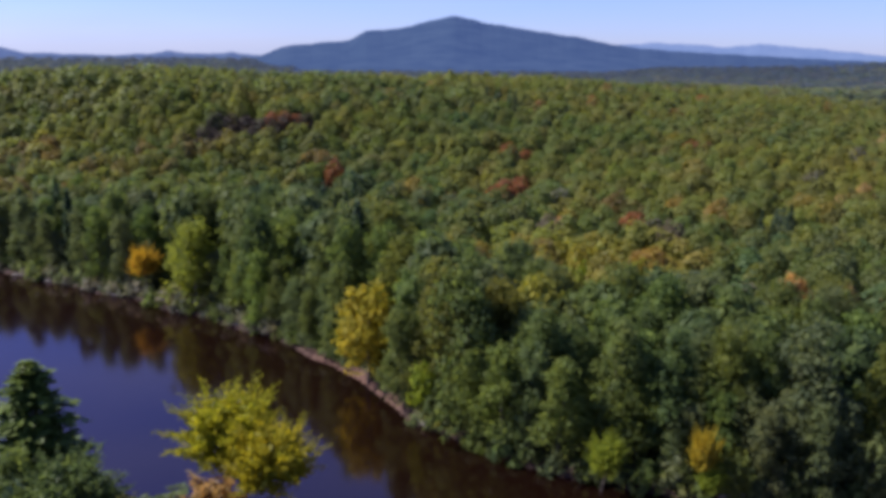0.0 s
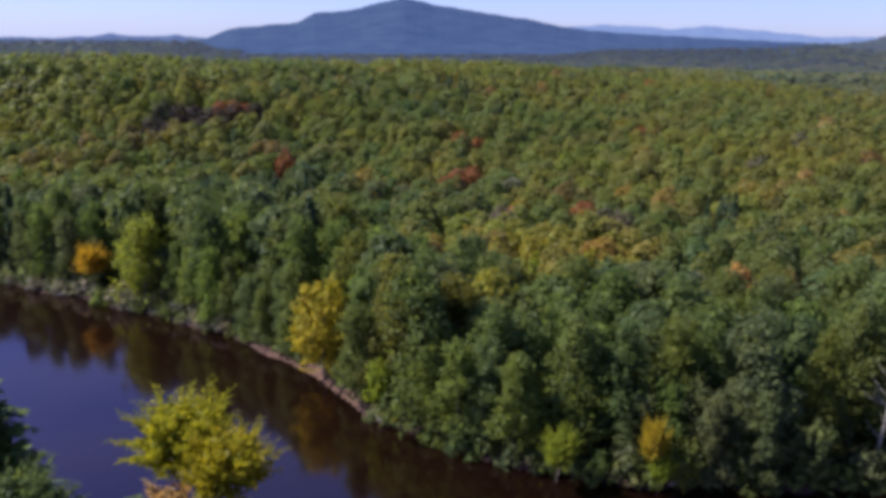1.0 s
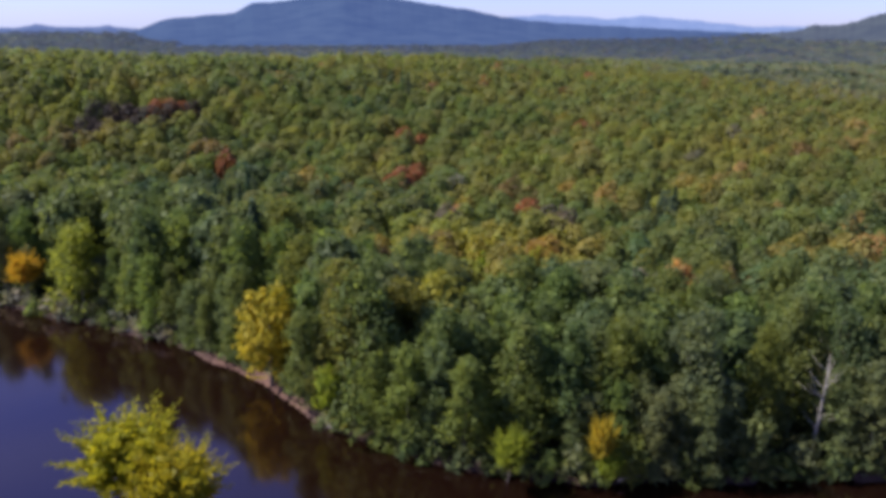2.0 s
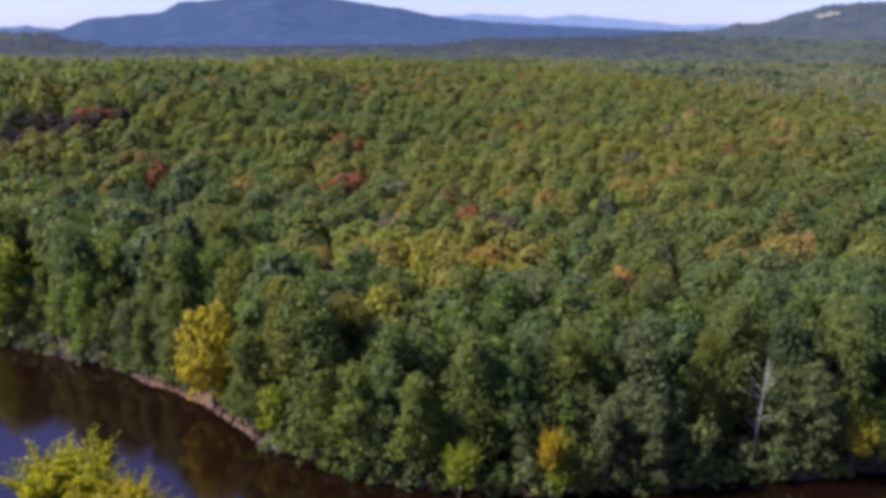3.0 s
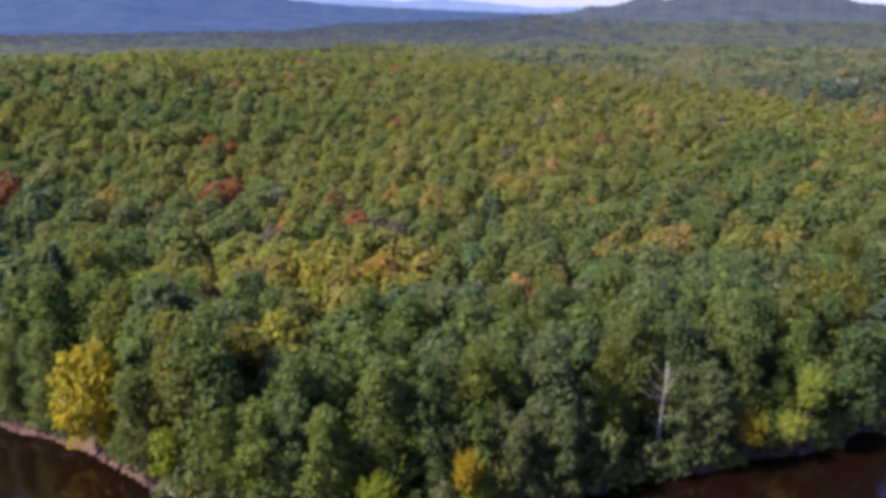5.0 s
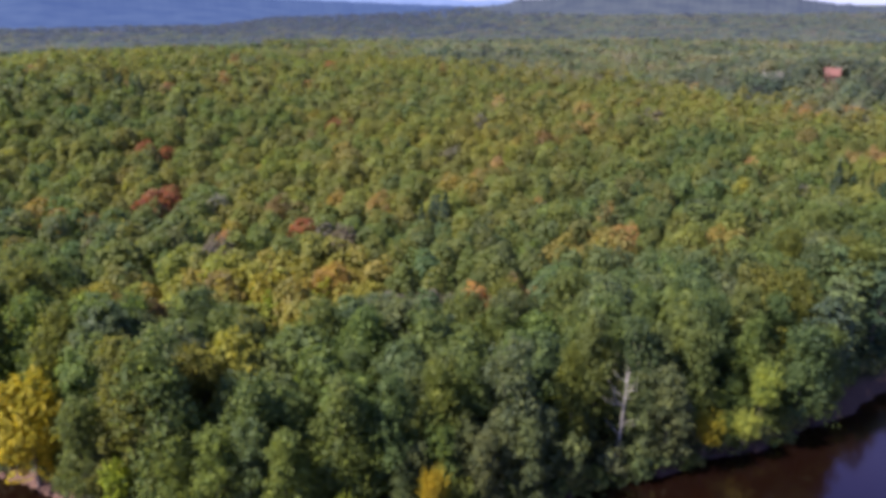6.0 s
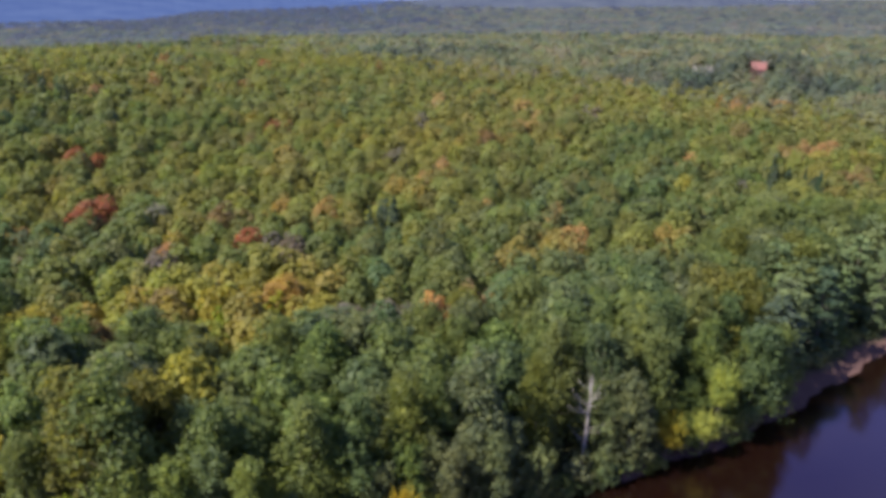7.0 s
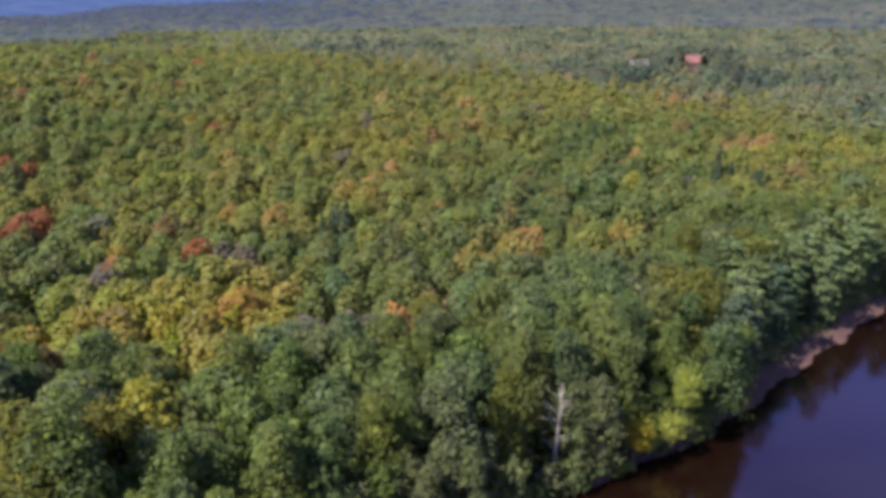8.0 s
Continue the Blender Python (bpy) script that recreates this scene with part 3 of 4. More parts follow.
def plant(kind, x, y, height, colour, where, wide=1.0, sink=0.25, dress=0.06, lean=0.0):
    """One tree or shrub as a thing of its own, rooted in the ground."""
    which = random.randrange(len(MODELS[kind]))
    name, category, wood, crown, tall = MODELS[kind][which]
    z = float(ground_height(x, y)) - sink
    s = height / tall
    m = Matrix.Translation((x, y, z)) @ pose(0, 0, 0, lean) @ pose(0, 0, 0, random.uniform(-2, 2), random.uniform(-2, 2), random.uniform(0, 360)) @ Matrix.Diagonal((s * wide, s * wide, s, 1))
    if (kind, which) not in USED:
        thing = new(name)
        part_of(thing, "trunk", wood)
        part_of(thing, "crown", crown)
        thing.matrix_basis = m
        thing.scale = (s * wide, s * wide, s)
        USED[kind, which] = thing
    else:
        first = USED[kind, which]
        thing = copy_thing(first, m @ Matrix.Diagonal((1 / first.scale[0], 1 / first.scale[1], 1 / first.scale[2], 1)))
    shade = [max(0.0, c * (1 + random.uniform(-dress, dress)) * 1.0) for c in colour]
    for c in thing.children:
        c.color = (*shade, 1)
    plain = {"broad": "broadleaf tree, uneven crown,", "round": "broadleaf tree, round crown,", "tall": "slender tree leafed low down", "young": "small young tree", "sapling": "ragged young tree", "column": "maple with drooping ragged sprays",
             "spray": "tree with spiky sprays", "spruce": "spruce, drooping boughs,", "pine": "white pine, layered boughs,",
             "bare": "nearly leafless tree", "dead": "dead tree with pale forked limbs", "shrub": "low bushy shrub"}[kind]
    return tagged(thing, f"{WORDS[colour]} {plain} {where}", category, {"shrub": "shrubs along the banks"}.get(kind, "trees by the river"))


taken = []


def special(kind, x, y, height, colour, where, wide=1.0, room=3.0, lean=0.0):
    taken.append((x, y, room))
    return plant(kind, x, y, height, colour, where, wide, lean=lean)


BANK = "on the river bank"
# trees that stand out along the far bank
special("column", -13.3, 133.0, 20.0, YELLOW, "on the sandy bank", 1.2, 5.5)
special("spray", -71.5, 181.0, 13.5, AMBER, BANK, 0.85, 6, 5)
special("tall", -57.5, 174.0, 21, LIME, BANK, 1.3, 7)
special("spray", 22.6, 97.8, 11.5, LIME, "leaning over the water", 0.8, 6.0, 14)
special("spray", 35.3, 95.0, 12.5, YELLOW, BANK, 0.56, 5.2, 6)
special("spray", 36.2, 94.2, 7.5, LIME, BANK, 0.85, 3.0, 10)
special("sapling", 39.9, 95.0, 9.5, LIGHT, BANK, 1.0, 4.6, 10)
special("sapling", 57.0, 93.6, 11, GREY_GREEN, BANK, 0.8, 4.0, 10)
special("spray", 81.8, 90.8, 10.5, YELLOW, BANK, 0.7, 4.6, 8)
special("spray", 89.4, 90.0, 9.5, PALE_LIME, "leaning over the water", 0.8, 4.4, 8)
special("spray", 93.2, 90.6, 14.5, PALE_LIME, "leaning over the water", 0.55, 5.0, 4)
special("tall", 60.5, 98.5, 21, OLIVE, BANK, 0.7, 3)
special("sapling", -3.2, 118.0, 10, LIME, BANK, 0.9, 3.5, 10)
special("round", 59.8, 124.6, 23.2, TANGERINE, "in riverside woods", 0.58, 3.4)
special("dead", 68.2, 95.6, 23.0, BARE, BANK, 1.1, 3.4, 4)
special("dead", 103.0, 95.0, 15, BARE, BANK, 0.7, 2.5, 8)
special("young", 70.9, 92.8, 7, GREY_GREEN, BANK, 0.8, 2)
for px, py, h in ((123, 99.5, 20), (131, 103, 21), (140, 104, 20), (149, 105.5, 22), (157, 106, 21), (166, 107, 22), (176, 107, 22), (186, 106, 21), (136, 110, 22), (171, 113, 22)):
    special("pine", px, py, h, PALE_PINE if h > 20 else DARK, "above a sand bar", 1.05, 4.0)
for px, py, h in ((-98, 200, 22), (-116, 212, 20), (-140, 224, 22), (-91, 200, 18)):
    special("spruce", px, py, h, DEEP, BANK, 0.9, 3.5)
# the near bank
NEARBANK = "on the near bank"
special("spray", -27.0, 89.2, 17.6, LEMON, NEARBANK, 1.2, 6)
special("spray", -20.4, 83.4, 16.4, LEMON, NEARBANK, 1.05, 6)
special("sapling", -26.5, 80.5, 11.5, ROSE, NEARBANK, 1.3, 4)
special("spruce", -51.0, 88.5, 20.5, SPRUCE_GREEN, NEARBANK, 2.6, 5)
special("spray", -41, 77, 15, DARK, NEARBANK, 1.2, 5)
special("spruce", -61, 86, 18, SPRUCE_GREEN, NEARBANK, 2.0, 5)
special("broad", -49, 79, 14, GREEN, NEARBANK, 1.1, 5)
special("broad", -32, 71, 13, OLIVE, NEARBANK, 1.1, 5)

# stands of one colour in the woods: share of the trees, then place and radius of each
PATCHES = []


def stand(colour, share, *places):
    PATCHES.extend((x, y, r + 1.0, colour, share) for x, y, r in places)


stand(RUST, 0.9, (78, 137, 3.7), (9, 152, 3.2), (48, 209, 3.9), (166, 257, 6.4), (79, 292, 3.7), (104, 96, 3), (77, 133, 3), (227, 147, 8.2), (9, 153, 3.6), (19, 158, 3), (-119, 235, 5.3), (-159, 286, 5.5), (-114, 261, 5.3), (80, 292, 5.1), (29, 280, 3.8), (-43, 268, 3.7), (6, 156, 3))
stand(RED, 0.95, (21, 229, 5), (-36, 253, 5), (28, 281, 3.7), (101, 312, 3.7), (167, 260, 3.5), (21, 228, 4), (-64, 308, 4.7), (-76, 293, 4.1))
stand(ROSE, 0.95, (247, 182, 7), (257, 177, 7), (265, 172, 5))
stand(ORANGE, 0.95, (-7, 235, 3.5), (5, 229, 3), (25, 205, 3), (68, 202, 3.2), (120, 222, 3.4), (215, 303, 3.7), (191, 331, 3.8), (116, 156, 3.9), (127, 169, 3), (206, 195, 3.8), (190, 270, 3.8), (80, 292, 3.9), (29, 277, 3.9), (32, 197, 2), (317, 263, 10.2), (328, 251, 10.3))
stand(ORANGE, 0.9, (115, 222, 3.8))
stand(GOLD, 0.8, (65, 216, 3.8), (102, 211, 4.3), (97, 148, 3.6), (134, 138, 3.6), (183, 232, 4.4))
stand(GOLD, 0.85, (124, 227, 5), (100, 206, 3.7), (97, 149, 5), (106, 149, 5), (302, 221, 6.8), (136, 136, 3), (141, 135, 3), (288, 238, 4.9))
stand(GOLD, 0.9, (-88, 254, 3.2), (-7, 241, 3.7))
stand(YELLOW, 0.85, (21, 155, 3), (42, 145, 3), (7, 158, 3))
stand(BARE, 0.95, (53, 182, 4.4), (53, 141, 4.3), (57, 137, 4), (53, 177, 3), (116, 245, 3.1), (195, 168, 3), (235, 271, 4.1))
stand(DULL, 0.85, (-76, 298, 11), (-54, 311, 9), (-66, 304, 8), (-84, 292, 8))
stand(DEEP, 0.85, (-51, 223, 6.2), (-28, 224, 6.9), (-41, 219, 3.8), (209, 155, 7.8), (82, 187, 4.3))
stand(DEEP, 0.8, (-29, 211, 6), (31, 365, 10.2), (86, 195, 4.3))
stand(DARK, 0.8, (113, 275, 14.8), (151, 157, 6.6), (-9, 186, 7.7))
stand(STRAW, 0.75, (12, 158, 8), (20, 155, 8), (30, 151, 8), (39, 147, 8), (46, 149, 5), (38, 154, 6), (8, 168, 6), (20, 166, 7), (32, 162, 7), (43, 158, 6))
stand(YELLOW_GREEN, 0.9, (2, 162, 7), (27, 168, 10), (44, 163, 9), (10, 176, 8), (27, 138, 6), (15, 121, 4), (184, 212, 9), (208, 252, 10))
stand(YELLOW_GREEN, 0.75, (47, 203, 3.6), (7, 159, 7.5), (178, 172, 6.1), (183, 187, 6.5), (279, 159, 10.8), (50, 158, 3.2), (295, 335, 21.9), (250, 339, 24))
stand(OLIVE, 0.8, (16, 119, 3))
stand(RUST, 0.22, (-125, 245, 22), (-160, 275, 24), (-100, 275, 18))


def crown_colour(x, y):
    for px, py, r, colour, share in PATCHES:
        if (x - px) ** 2 + (y - py) ** 2 < r * r and random.random() < share:
            return colour
    d = float(inland(x, y))
    far = float(smooth(45, 190, d))
    q = random.random() + 0.14 * float(wave(x, y, 42.0, 2.0))
    warm = random.random()
    if warm < 0.022 * far:
        return random.choice((ORANGE, RUST, RUST, RED, GOLD, YELLOW))
    if warm > 0.994 and d > 50:
        return BARE
    if x < -15 and d < 60 and warm > 0.72:
        return random.choice((DEEP, LIGHT, GREY_GREEN, DARK, OLIVE))
    if q < 0.2 - 0.06 * far:
        return DARK
    if q < 0.62 - 0.28 * far:
        return GREEN
    if q < 0.76 - 0.26 * far:
        return GREY_GREEN
    if q < 0.84 - 0.14 * far:
        return OLIVE
    return YELLOW_GREEN if random.random() < 0.5 * far else GREEN


def scatter(x0, x1, y0, y1, gap):
    """Places on a loose grid."""
    for i in range(int((x1 - x0) / gap)):
        for j in range(int((y1 - y0) / gap)):
            yield x0 + gap * (i + 0.5 * (j % 2) + random.uniform(-0.33, 0.33)), y0 + gap * (j + random.uniform(-0.33, 0.33))


def free(x, y):
    return all((x - a) ** 2 + (y - b) ** 2 > r * r for a, b, r in taken)


# the belt of woods along the far bank, tree by tree: first the front row, leafed to the ground
BELT = 36.0
x = -150.0
while x < 190:
    slope = float(far_bank(x + 3) - far_bank(x - 3)) / 6
    back_off = random.uniform(0.5, 1.7) + 6.0 * float(sand_bar(x, 100.0)) + 1.3 * float(beach(x, 120.0)) + 3.4 * float(mud_bank(x, 150.0))
    y = float(far_bank(x)) + back_off * math.sqrt(1 + slope ** 2)
    if free(x, y) and x > 112:
        # mostly dark greens, so the pines' shaded river face is put into colour
        special("pine", x, y, random.uniform(15, 21), random.choice((DARK, DEEP, DARK, PALE_PINE)), "above a sand bar", random.uniform(0.9, 1.15), 3.4, random.uniform(0, 5))
    elif free(x, y):
        colour = random.choice((GREEN, GREY_GREEN, GREY_GREEN, LIGHT, LIGHT) if -8 < x < 42 else (GREEN, GREEN, GREY_GREEN, GREY_GREEN, LIGHT)) if x < 100 else random.choice((GREEN, DARK))
        special("tall", x, y, random.uniform(12, 20), colour, "at the water's edge", random.uniform(0.8, 1.05), 3.4, random.uniform(1, 9))
    x += random.uniform(4.2, 6.2) / math.sqrt(1 + slope ** 2)
for x, y in scatter(-90, 190, 88, 250, 6.8):
    d = float(inland(x, y))
    if 3.0 + 7.5 * float(sand_bar(x, y)) + 2 * float(beach(x, y)) < d < BELT and y > float(far_bank(x)) and free(x, y):
        colour = crown_colour(x, y)
        kind = "bare" if colour == BARE else "spruce" if colour == DEEP else "spray" if colour in (STRAW, YELLOW, GOLD) else "tall" if d < 9 else random.choice(("broad", "round"))
        plant(kind, x, y, random.uniform(18.6, 23.6) * (1 + 0.2 * (-64 < x < 8 and d < 20)), colour, "in riverside woods", random.uniform(0.76, 1.04) * (0.7 if colour in (ORANGE, RUST, RED) else 1.0))
# lower trees that fill the gaps behind the front row
x = -150.0
while x < 112:
    slope = float(far_bank(x + 3) - far_bank(x - 3)) / 6
    y = float(far_bank(x)) + (random.uniform(2.2, 6.5) + 2.2 * float(mud_bank(x, 150.0))) * math.sqrt(1 + slope ** 2)
    if all((x - a) ** 2 + (y - b) ** 2 > min(r, 2.6) ** 2 for a, b, r in taken) and not -19 < x < -9:
        plant("tall", x, y, random.uniform(8, 15), random.choice((GREEN, LIGHT, GREY_GREEN, GREY_GREEN)), "on the river bank", random.uniform(1.1, 1.5))
    x += random.uniform(2.6, 4.4) / math.sqrt(1 + slope ** 2)
# bushes at the water's edge
for k in range(165):
    x = -140 + 330 * (k + random.uniform(-0.4, 0.4)) / 165
    slope = float(far_bank(x + 3) - far_bank(x - 3)) / 6
    d = random.uniform(-0.2, 1.0) + 5.2 * float(sand_bar(x, 100.0)) + 1.4 * float(beach(x, 120.0)) + random.uniform(0, 2.2) * float(mud_bank(x, 150.0))
    y = float(far_bank(x)) + d * math.sqrt(1 + slope ** 2)
    plant("shrub", x, y, random.uniform(1.4, 3.6), random.choice((GREEN, ASHEN, GREY_GREEN, ASHEN) if x < -33 else (GREEN, DARK, GREY_GREEN, GREY_GREEN)), "at the water's edge", 1.0, 0.4)


# ---- driftwood ----
def driftwood(x, y, long, turn):
    """A bleached log with stubs of its limbs, half on the bank."""
    bm = bmesh.new()
    path = [Vector((long * (f - 0.5), 0.25 * math.sin(f * 4 + x), 0.1 * math.sin(f * 7))) for f in (0, 0.25, 0.5, 0.75, 1)]
    tube(bm, path, [0.24, 0.22, 0.19, 0.15, 0.08], 7)
    for k in range(4):
        start = path[1 + k % 3]
        tip = start + Vector((random.uniform(-0.5, 0.8), random.choice((-1, 1)) * random.uniform(0.5, 1.2), random.uniform(0.2, 0.8)))
        tube(bm, [start, (start + tip) / 2 + Vector((0, 0, 0.1)), tip], [0.09, 0.06, 0.02], 5)
    me = bpy.data.meshes.new("fallen_log")
    bm.to_mesh(me)
    bm.free()
    me.materials.append(PALE_BARK)
    ob = new("fallen_log", me)
    ob.matrix_basis = pose(x, y, max(0.12, float(ground_height(x, y)) + 0.12), 0, 0, turn)
    return tagged(ob, "bleached fallen log at the edge of the river", "log", "logs along the banks")


for x, long, turn in ((-112, 6, 20), (-106, 4, 70), (-101, 5, -10), (-96, 7, -35), (-90, 4, 60), (-84, 5, -50), (-79, 5, 10), (-70, 4, 80), (-62, 6, -60), (-57, 4, 35), (-51, 5, -75), (-45, 5, -20), (-40, 4, 60), (-3, 5, -70), (41, 6, 15)):
    driftwood(x, float(far_bank(x)) + 0.3, long, turn)


# ---- the woods beyond ----
def simple_crown(leaf_count, size, height=19.0, spread=10.2, low=-0.4, up=0.2, ragged=0.1):
    """A crown for woods farther off: leaf clumps on a lumpy dome."""
    u = on_sphere(leaf_count, low)
    knobs = on_sphere(9, -0.1)
    weight = np.exp((u @ knobs.T - 1) / 0.06)
    lump = 0.82 + np.max(weight * rng.uniform(0.08, 0.36, 9), 1)
    tilt = np.sum(weight[..., None] * (u[:, None] - knobs[None]), 1) * (1.6 if up < 0.6 else 0.7)
    at = u * lump[:, None] * rng.uniform(0.94, 1.0, (leaf_count, 1)) * (spread / 2, spread / 2, height * 0.36) + (0, 0, height * 0.64)
    normal = unit(u + tilt + rng.normal(0, ragged, u.shape) + (0, 0, up))
    return leaves(at, normal, on_sphere(leaf_count) + (0, 0, 0.8), size * rng.uniform(0.8, 1.4, leaf_count), size * rng.uniform(0.8, 1.2, leaf_count))


def cone_crown(leaf_count, size, height=22.0, spread=6.5):
    f = rng.uniform(0, 1, leaf_count) ** 1.4
    a = rng.uniform(0, 6.28, leaf_count)
    r = (1 - f) * spread / 2 * rng.uniform(0.7, 1.05, leaf_count)
    at = np.stack([r * np.cos(a), r * np.sin(a), height * (0.3 + 0.7 * f)], -1)
    normal = unit(np.stack([np.cos(a), np.sin(a), a * 0 + 0.8], -1) + rng.normal(0, 0.3, (leaf_count, 3)))
    return leaves(at, normal, np.stack([np.cos(a), np.sin(a), a * 0 - 0.5], -1), size * rng.uniform(0.8, 1.4, leaf_count), size * rng.uniform(0.4, 0.7, leaf_count))


def stalk():
    """A plain tapered trunk for the woods, as four-sided faces."""
    a = np.array([0, 2.1, 4.2])
    ring = np.stack([np.cos(a), np.sin(a), a * 0], -1)
    co = np.concatenate([ring * 0.26 - (0, 0, 0.5), ring * 0.1 + (0, 0, 13)])
    return co, np.array([[0, 1, 4, 3], [1, 2, 5, 4], [2, 0, 3, 5]])


def woods(name, label, places, round_ones, cones, trunks, mat=WOODS_LEAF):
    """Many trees joined into one: each place is x, y, height, colour, is a cone."""
    cos, faces, tints, start = [], [], [], 0
    wood_co, wood_face = stalk()
    for x, y, h, colour, cone in places:
        co, face = random.choice(cones if cone else round_ones)
        a, s = random.uniform(0, 6.28), h / 20
        wide = s * random.uniform(0.78, 1.22)
        c, sn = math.cos(a), math.sin(a)
        turn = np.array([[c * wide, sn * wide, 0], [-sn * wide, c * wide, 0], [0, 0, s]])
        root = (x, y, float(ground_height(x, y)))
        shade = np.array([*(v * random.uniform(0.9, 1.1) for v in colour), 1.0])
        sets = [(co, face, shade)] + ([(wood_co, wood_face, np.array([0.09, 0.075, 0.06, 1]))] if trunks else [])
        for one, f, tint in sets:
            cos.append(one @ turn + root)
            faces.append(f + start)
            tints.append(np.tile(tint, (len(one), 1)))
            start += len(one)
    ob = mesh_object(name, np.concatenate(cos), np.concatenate(faces), mat)
    layer = ob.data.color_attributes.new("tint", "FLOAT_COLOR", "POINT")
    layer.data.foreach_set("color", np.concatenate(tints).astype(np.float32).ravel())
    return tagged(ob, label, "woods", kind="stuff")


def wedge(x, y, near, far):
    """The stretch of woods that lies north and east of the bend."""
    r = math.hypot(x, y)
    return near <= r < far and -38 < math.degrees(math.atan2(x, y)) < 70


def clear_of_houses(x, y):
    return all((x - a) ** 2 + (y - b) ** 2 > r * r for a, b, r in ((421, 331, 13), (410, 322, 13), (398, 313, 11), (395, 352, 10), (385, 344, 11), (392, 199, 10), (381, 194, 11)))


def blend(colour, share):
    """The colour moved towards the woods' common olive green, with haze blue painted in."""
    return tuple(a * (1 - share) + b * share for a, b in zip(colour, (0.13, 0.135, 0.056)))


# blued leaf colours: distance haze painted into the woods of the far plain
HAZE_BLUE = ((0.046, 0.058, 0.07), (0.04, 0.052, 0.066), (0.055, 0.064, 0.064))
# low land tones, greyed and blued to carry painted haze
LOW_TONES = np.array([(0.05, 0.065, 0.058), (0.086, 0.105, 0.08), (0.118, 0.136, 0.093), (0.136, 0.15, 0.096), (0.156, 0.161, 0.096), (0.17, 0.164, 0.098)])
TONES = np.array([(0.06, 0.088, 0.046), (0.086, 0.116, 0.045), (0.116, 0.137, 0.041), (0.145, 0.154, 0.042), (0.176, 0.174, 0.041), (0.205, 0.19, 0.042)])


def wood_colour(x, y):
    """Neighbouring crowns share a tone that drifts from bluish green to yellow-green; a few stand out."""
    named = crown_colour(x, y)
    if named in (ORANGE, RED, RUST, GOLD, YELLOW, ROSE):
        share = 0.72 if named == RED else 0.45 if named in (GOLD, YELLOW) else 0.62
        return tuple(share * a + (1 - share) * b for a, b in zip(named, (0.15, 0.135, 0.05)))
    if named == BARE:
        return (0.122, 0.109, 0.084)
    if named in (DEEP, DULL):
        return named
    if named == STRAW:
        return tuple(v * random.uniform(0.75, 1.1) for v in named)
    far, east = float(smooth(40, 200, inland(x, y))), float(smooth(8, 40, math.degrees(math.atan2(x, y))))
    q = 2.1 + (0.5 + 0.4 * east) * far + 0.8 * float(wave(x, y, 13.0, 2.0)) + 1.0 * float(wave(x, y, 48.0, 5.0)) + random.gauss(0, 0.6 - 0.2 * far) + (2.7 if named == YELLOW_GREEN and y < 178 else 0)
    return tuple(float(np.interp(q, range(6), TONES[:, k])) * (1 + 0.08 * far * (east - 0.25) * (k == 0)) for k in range(3))


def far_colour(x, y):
    """Grey-green woods with dark firs in the low land to the east, the mixed woods elsewhere; distance haze is put into
    the tones.
    """
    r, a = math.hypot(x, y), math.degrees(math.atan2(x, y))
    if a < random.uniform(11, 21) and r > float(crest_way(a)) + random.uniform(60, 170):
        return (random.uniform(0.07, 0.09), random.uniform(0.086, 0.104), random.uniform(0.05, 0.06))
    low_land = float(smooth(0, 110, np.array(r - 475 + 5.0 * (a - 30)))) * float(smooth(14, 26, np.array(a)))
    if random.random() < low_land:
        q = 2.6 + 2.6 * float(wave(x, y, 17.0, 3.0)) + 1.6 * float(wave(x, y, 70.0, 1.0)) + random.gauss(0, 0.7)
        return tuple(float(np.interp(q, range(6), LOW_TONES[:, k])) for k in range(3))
    return wood_colour(x, y)


middle, outer, back_woods = [], [], []
for x, y in scatter(-240, 360, 90, 360, 5.3):
    d = float(inland(x, y))
    belt = -90 < x < 190 and d < BELT
    if d > 3.5 and y > float(far_bank(x)) and not belt and wedge(x, y, 0, 345) and free(x, y):
        colour = wood_colour(x, y)
        middle.append((x, y, random.uniform(15.0, 22.0), colour, colour == DEEP and random.random() < 0.5))
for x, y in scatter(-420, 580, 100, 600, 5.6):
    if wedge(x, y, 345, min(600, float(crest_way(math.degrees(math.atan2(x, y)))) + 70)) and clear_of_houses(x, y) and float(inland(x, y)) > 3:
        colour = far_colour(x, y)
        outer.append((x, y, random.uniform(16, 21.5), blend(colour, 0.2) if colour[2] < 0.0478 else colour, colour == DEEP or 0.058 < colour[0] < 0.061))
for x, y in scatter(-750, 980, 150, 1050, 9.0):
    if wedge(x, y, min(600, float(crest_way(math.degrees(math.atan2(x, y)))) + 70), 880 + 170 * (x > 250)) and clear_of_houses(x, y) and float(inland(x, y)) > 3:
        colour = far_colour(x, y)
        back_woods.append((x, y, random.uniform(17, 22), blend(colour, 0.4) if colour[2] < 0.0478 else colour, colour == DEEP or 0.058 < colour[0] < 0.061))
woods("woodland", "mixed green and yellowing broadleaf woods behind the river", middle,
      [simple_crown(240, 0.98, spread=rng.uniform(7.4, 9.4), low=-0.15, up=0.35, ragged=0.45) for _ in range(14)], [cone_crown(180, 1.4) for _ in range(3)], True)
woods("woodland", "dense green and olive woods with orange and red crowns", outer,
      [simple_crown(56, 2.0, spread=rng.uniform(8.2, 10.2), low=-0.2, up=0.9, ragged=0.22) for _ in range(12)], [cone_crown(56, 2.4) for _ in range(3)], False)
woods("woodland", "yellowing woods on the far rise", back_woods,
      [simple_crown(22, 4.2, spread=12.0, low=0.0, up=1.2, ragged=0.2) for _ in range(8)], [cone_crown(24, 3.6) for _ in range(3)], False)

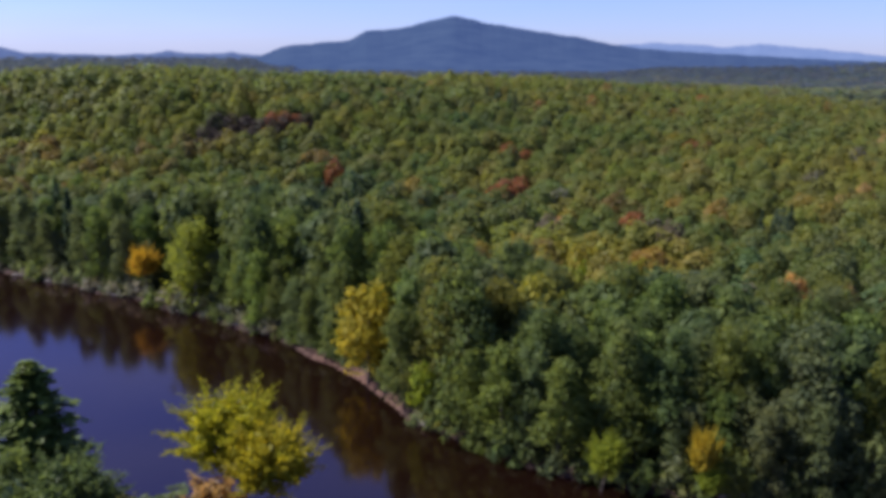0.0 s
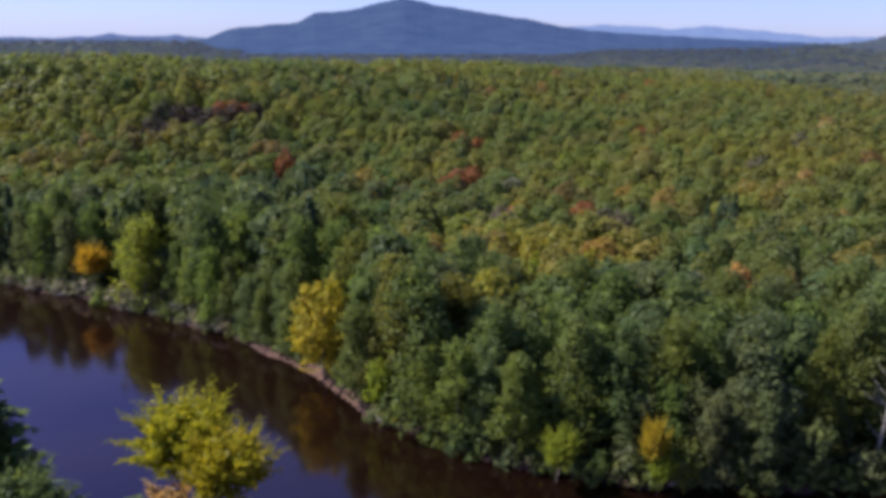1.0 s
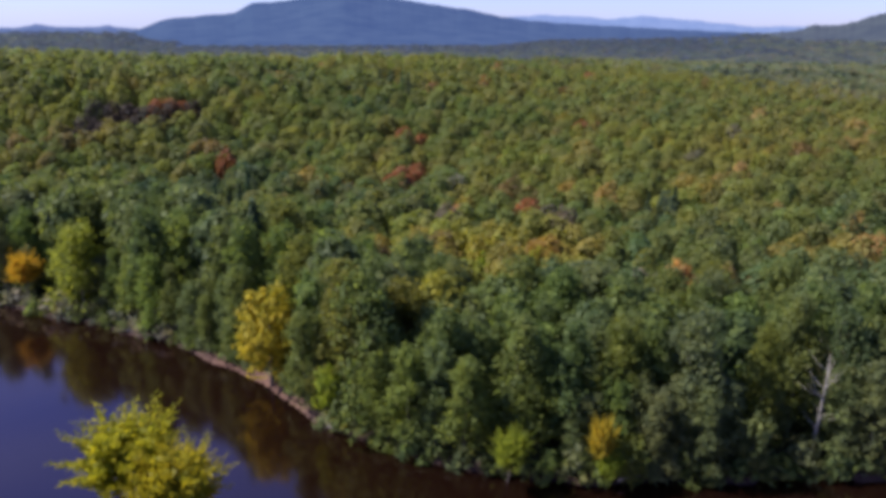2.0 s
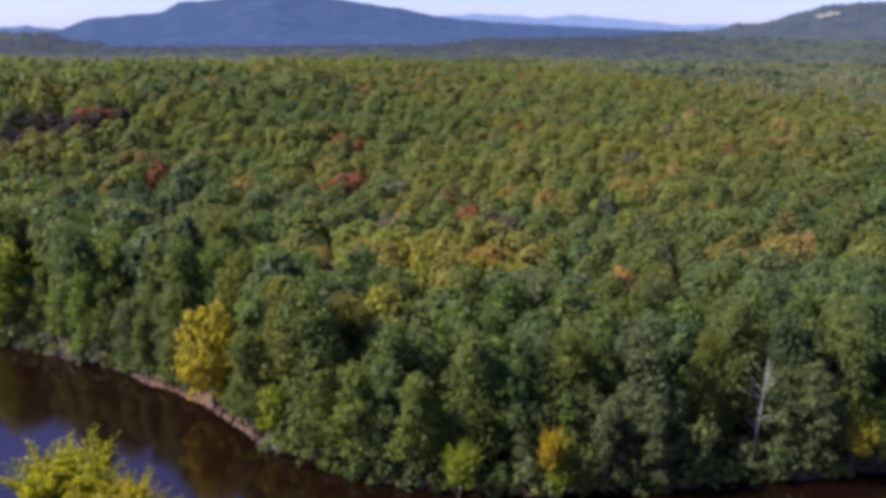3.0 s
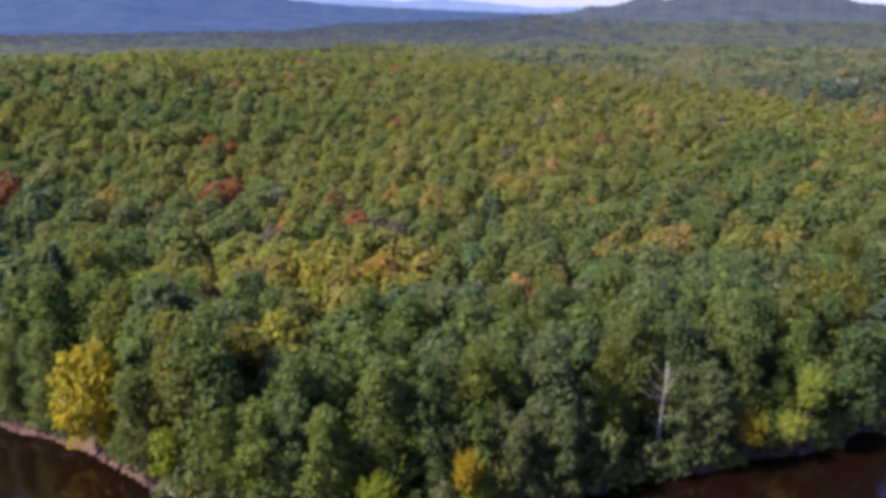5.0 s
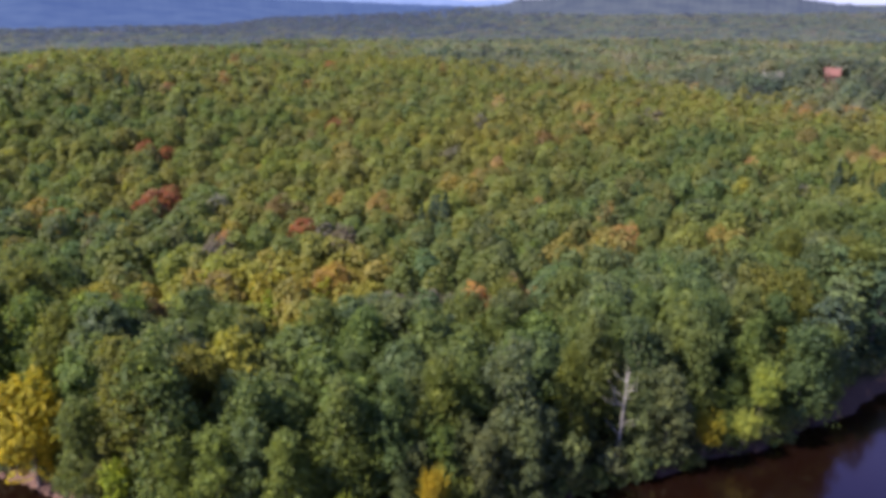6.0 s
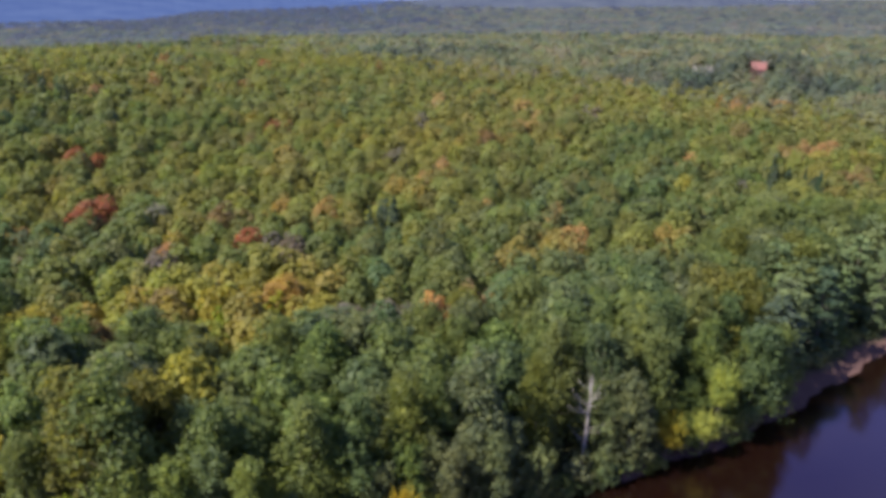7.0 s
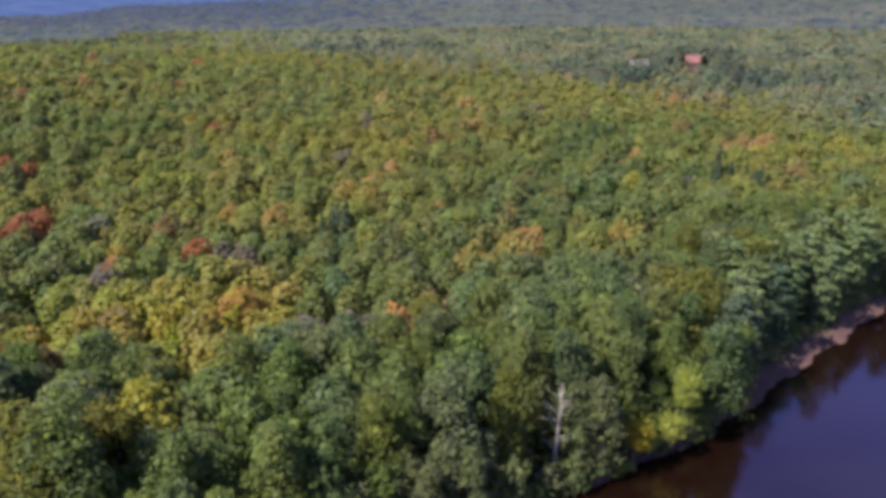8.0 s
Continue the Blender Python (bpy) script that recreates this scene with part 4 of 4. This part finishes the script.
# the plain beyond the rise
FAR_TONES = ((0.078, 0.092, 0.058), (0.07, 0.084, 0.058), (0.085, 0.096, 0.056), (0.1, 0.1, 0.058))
plain = []
r = 880.0
while r < 4300:
    gap = max(10, 10 + (r - 1050) * 0.02)
    a = -42.0
    while a < 76:
        x, y = (r + random.uniform(-0.4, 0.4) * gap) * math.sin(radians(a)), r * math.cos(radians(a))
        if float(wave(np.array(x), np.array(y), 210.0, 4.0)) < 0.93 and not (x > 250 and r < 1050) and (a < -10.5 or r < 1950 + 160 * max(0, a - 12)):
            tone = (0.105, 0.11, 0.07) if a > 38 and float(wave(np.array(x), np.array(y * 3), 420.0, 1.0)) > 0.35 else random.choice(FAR_TONES if a > random.uniform(24, 38) or r < random.uniform(1000, 1800) else HAZE_BLUE)
            if float(wave(np.array(x), np.array(y * 1.6), 45.0, 7.0)) > 0.55:
                tone = (0.03, 0.04, 0.046)
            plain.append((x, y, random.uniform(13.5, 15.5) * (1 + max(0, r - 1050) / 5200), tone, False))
        a += math.degrees(gap * 1.1 / r) * random.uniform(0.8, 1.2)
    r += gap * 1.6
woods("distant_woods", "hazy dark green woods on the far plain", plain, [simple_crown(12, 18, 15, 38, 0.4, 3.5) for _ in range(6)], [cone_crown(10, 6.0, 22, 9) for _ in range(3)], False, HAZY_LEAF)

# woods on the near side of the river, beneath and behind the flight
near_side, under_flight = [], []
for x, y in scatter(-260, 320, -220, 140, 8.0):
    if y < float(near_bank(x)) - 3.5 and free(x, y) and not (-95 < x < 25 and y > float(near_bank(x)) - 26):
        (under_flight if math.hypot(x, y - 10) < 90 else near_side).append((x, y, random.uniform(14, 19), crown_colour(x, y), False))
woods("woodland", "green broadleaf woods on the near side of the river", near_side, [simple_crown(24, 3.3) for _ in range(5)], [cone_crown(30, 2.4)], True)
woods("woodland", "green broadleaf woods below the near slope", under_flight, [simple_crown(340, 1.12, low=-0.7, ragged=0.35) for _ in range(6)], [cone_crown(120, 1.4)], True)


# ---- houses among the trees ----
ROOF_RED = plain_material("red_roof", (0.13, 0.045, 0.036), 0.7)
ROOF_GREY = plain_material("grey_roof", (0.11, 0.1, 0.085), 0.95)
RED_SIDING = plain_material("red_siding", (0.14, 0.055, 0.045), 0.7)
SIDING = plain_material("pale_siding", (0.27, 0.25, 0.22), 0.6, 0.08)
PANE = plain_material("window_pane", (0.03, 0.035, 0.045), 0.1, 0.1)


def block(bm, lo, hi):
    made = bmesh.ops.create_cube(bm, size=1)["verts"]
    for v in made:
        v.co = Vector([(lo[i] + hi[i]) / 2 + v.co[i] * (hi[i] - lo[i]) for i in range(3)])


def part(name, bm, mat, parent, label=""):
    me = bpy.data.meshes.new(name)
    bm.to_mesh(me)
    bm.free()
    me.materials.append(mat)
    ob = part_of(parent, name, me)
    return tagged(ob, label) if label else ob


def house(x, y, raised, turn, long, deep, roof_mat, label, wall_mat=SIDING):
    """A gabled house on a tall basement that stands in the slope."""
    thing = tagged(new("house"), label, "house")
    thing.matrix_basis = pose(x, y, float(ground_height(x, y)) + raised, 0, 0, turn)
    bm = bmesh.new()
    block(bm, (-long / 2, -deep / 2, -raised - 1.0), (long / 2, deep / 2, 5.2))
    part("wall", bm, wall_mat, thing)
    bm = bmesh.new()
    for side in (-1, 1):
        v = [bm.verts.new(p) for p in ((-long / 2 - 0.5, side * (deep / 2 + 0.5), 4.9), (long / 2 + 0.5, side * (deep / 2 + 0.5), 4.9), (long / 2 + 0.5, 0, 9.2), (-long / 2 - 0.5, 0, 9.2))]
        w = [bm.verts.new(p.co + Vector((0, 0, 0.3))) for p in v]
        bm.faces.new(v), bm.faces.new(list(reversed(w)))
        for i in range(4):
            bm.faces.new((v[i], w[i], w[(i + 1) % 4], v[(i + 1) % 4]))
    bmesh.ops.recalc_face_normals(bm, faces=bm.faces)
    roof = part("roof", bm, roof_mat, thing)
    bm = bmesh.new()
    block(bm, (long * 0.2, -0.5, 8.6), (long * 0.2 + 0.9, 0.4, 10.4))
    part("chimney", bm, ROOF_GREY, roof)
    for k in range(4):
        u = -long / 2 + long * (k + 0.5) / 4
        bm = bmesh.new()
        block(bm, (u - 0.55, -deep / 2 - 0.06, 2.0), (u + 0.55, -deep / 2 + 0.05, 3.7))
        part("window", bm, PANE, thing)
    return thing


house(421, 331, 3.2, -52, 8, 6, ROOF_RED, "red house with a bright red roof among trees", RED_SIDING)
house(395, 352, 4.0, -48, 11, 7, ROOF_GREY, "pale house with a light grey roof among trees")
house(392, 199, 2.5, -60, 10, 7, ROOF_GREY, "white house with a grey roof among trees")


# ---- young growth in a gap of the front row ----
for x, y, h in ((6.0, 117.5, 16), (9.5, 114.0, 14), (3.0, 121.5, 17)):
    plant("tall", x, y, h, random.choice((GREEN, GREY_GREEN)), "in riverside woods", 1.15)
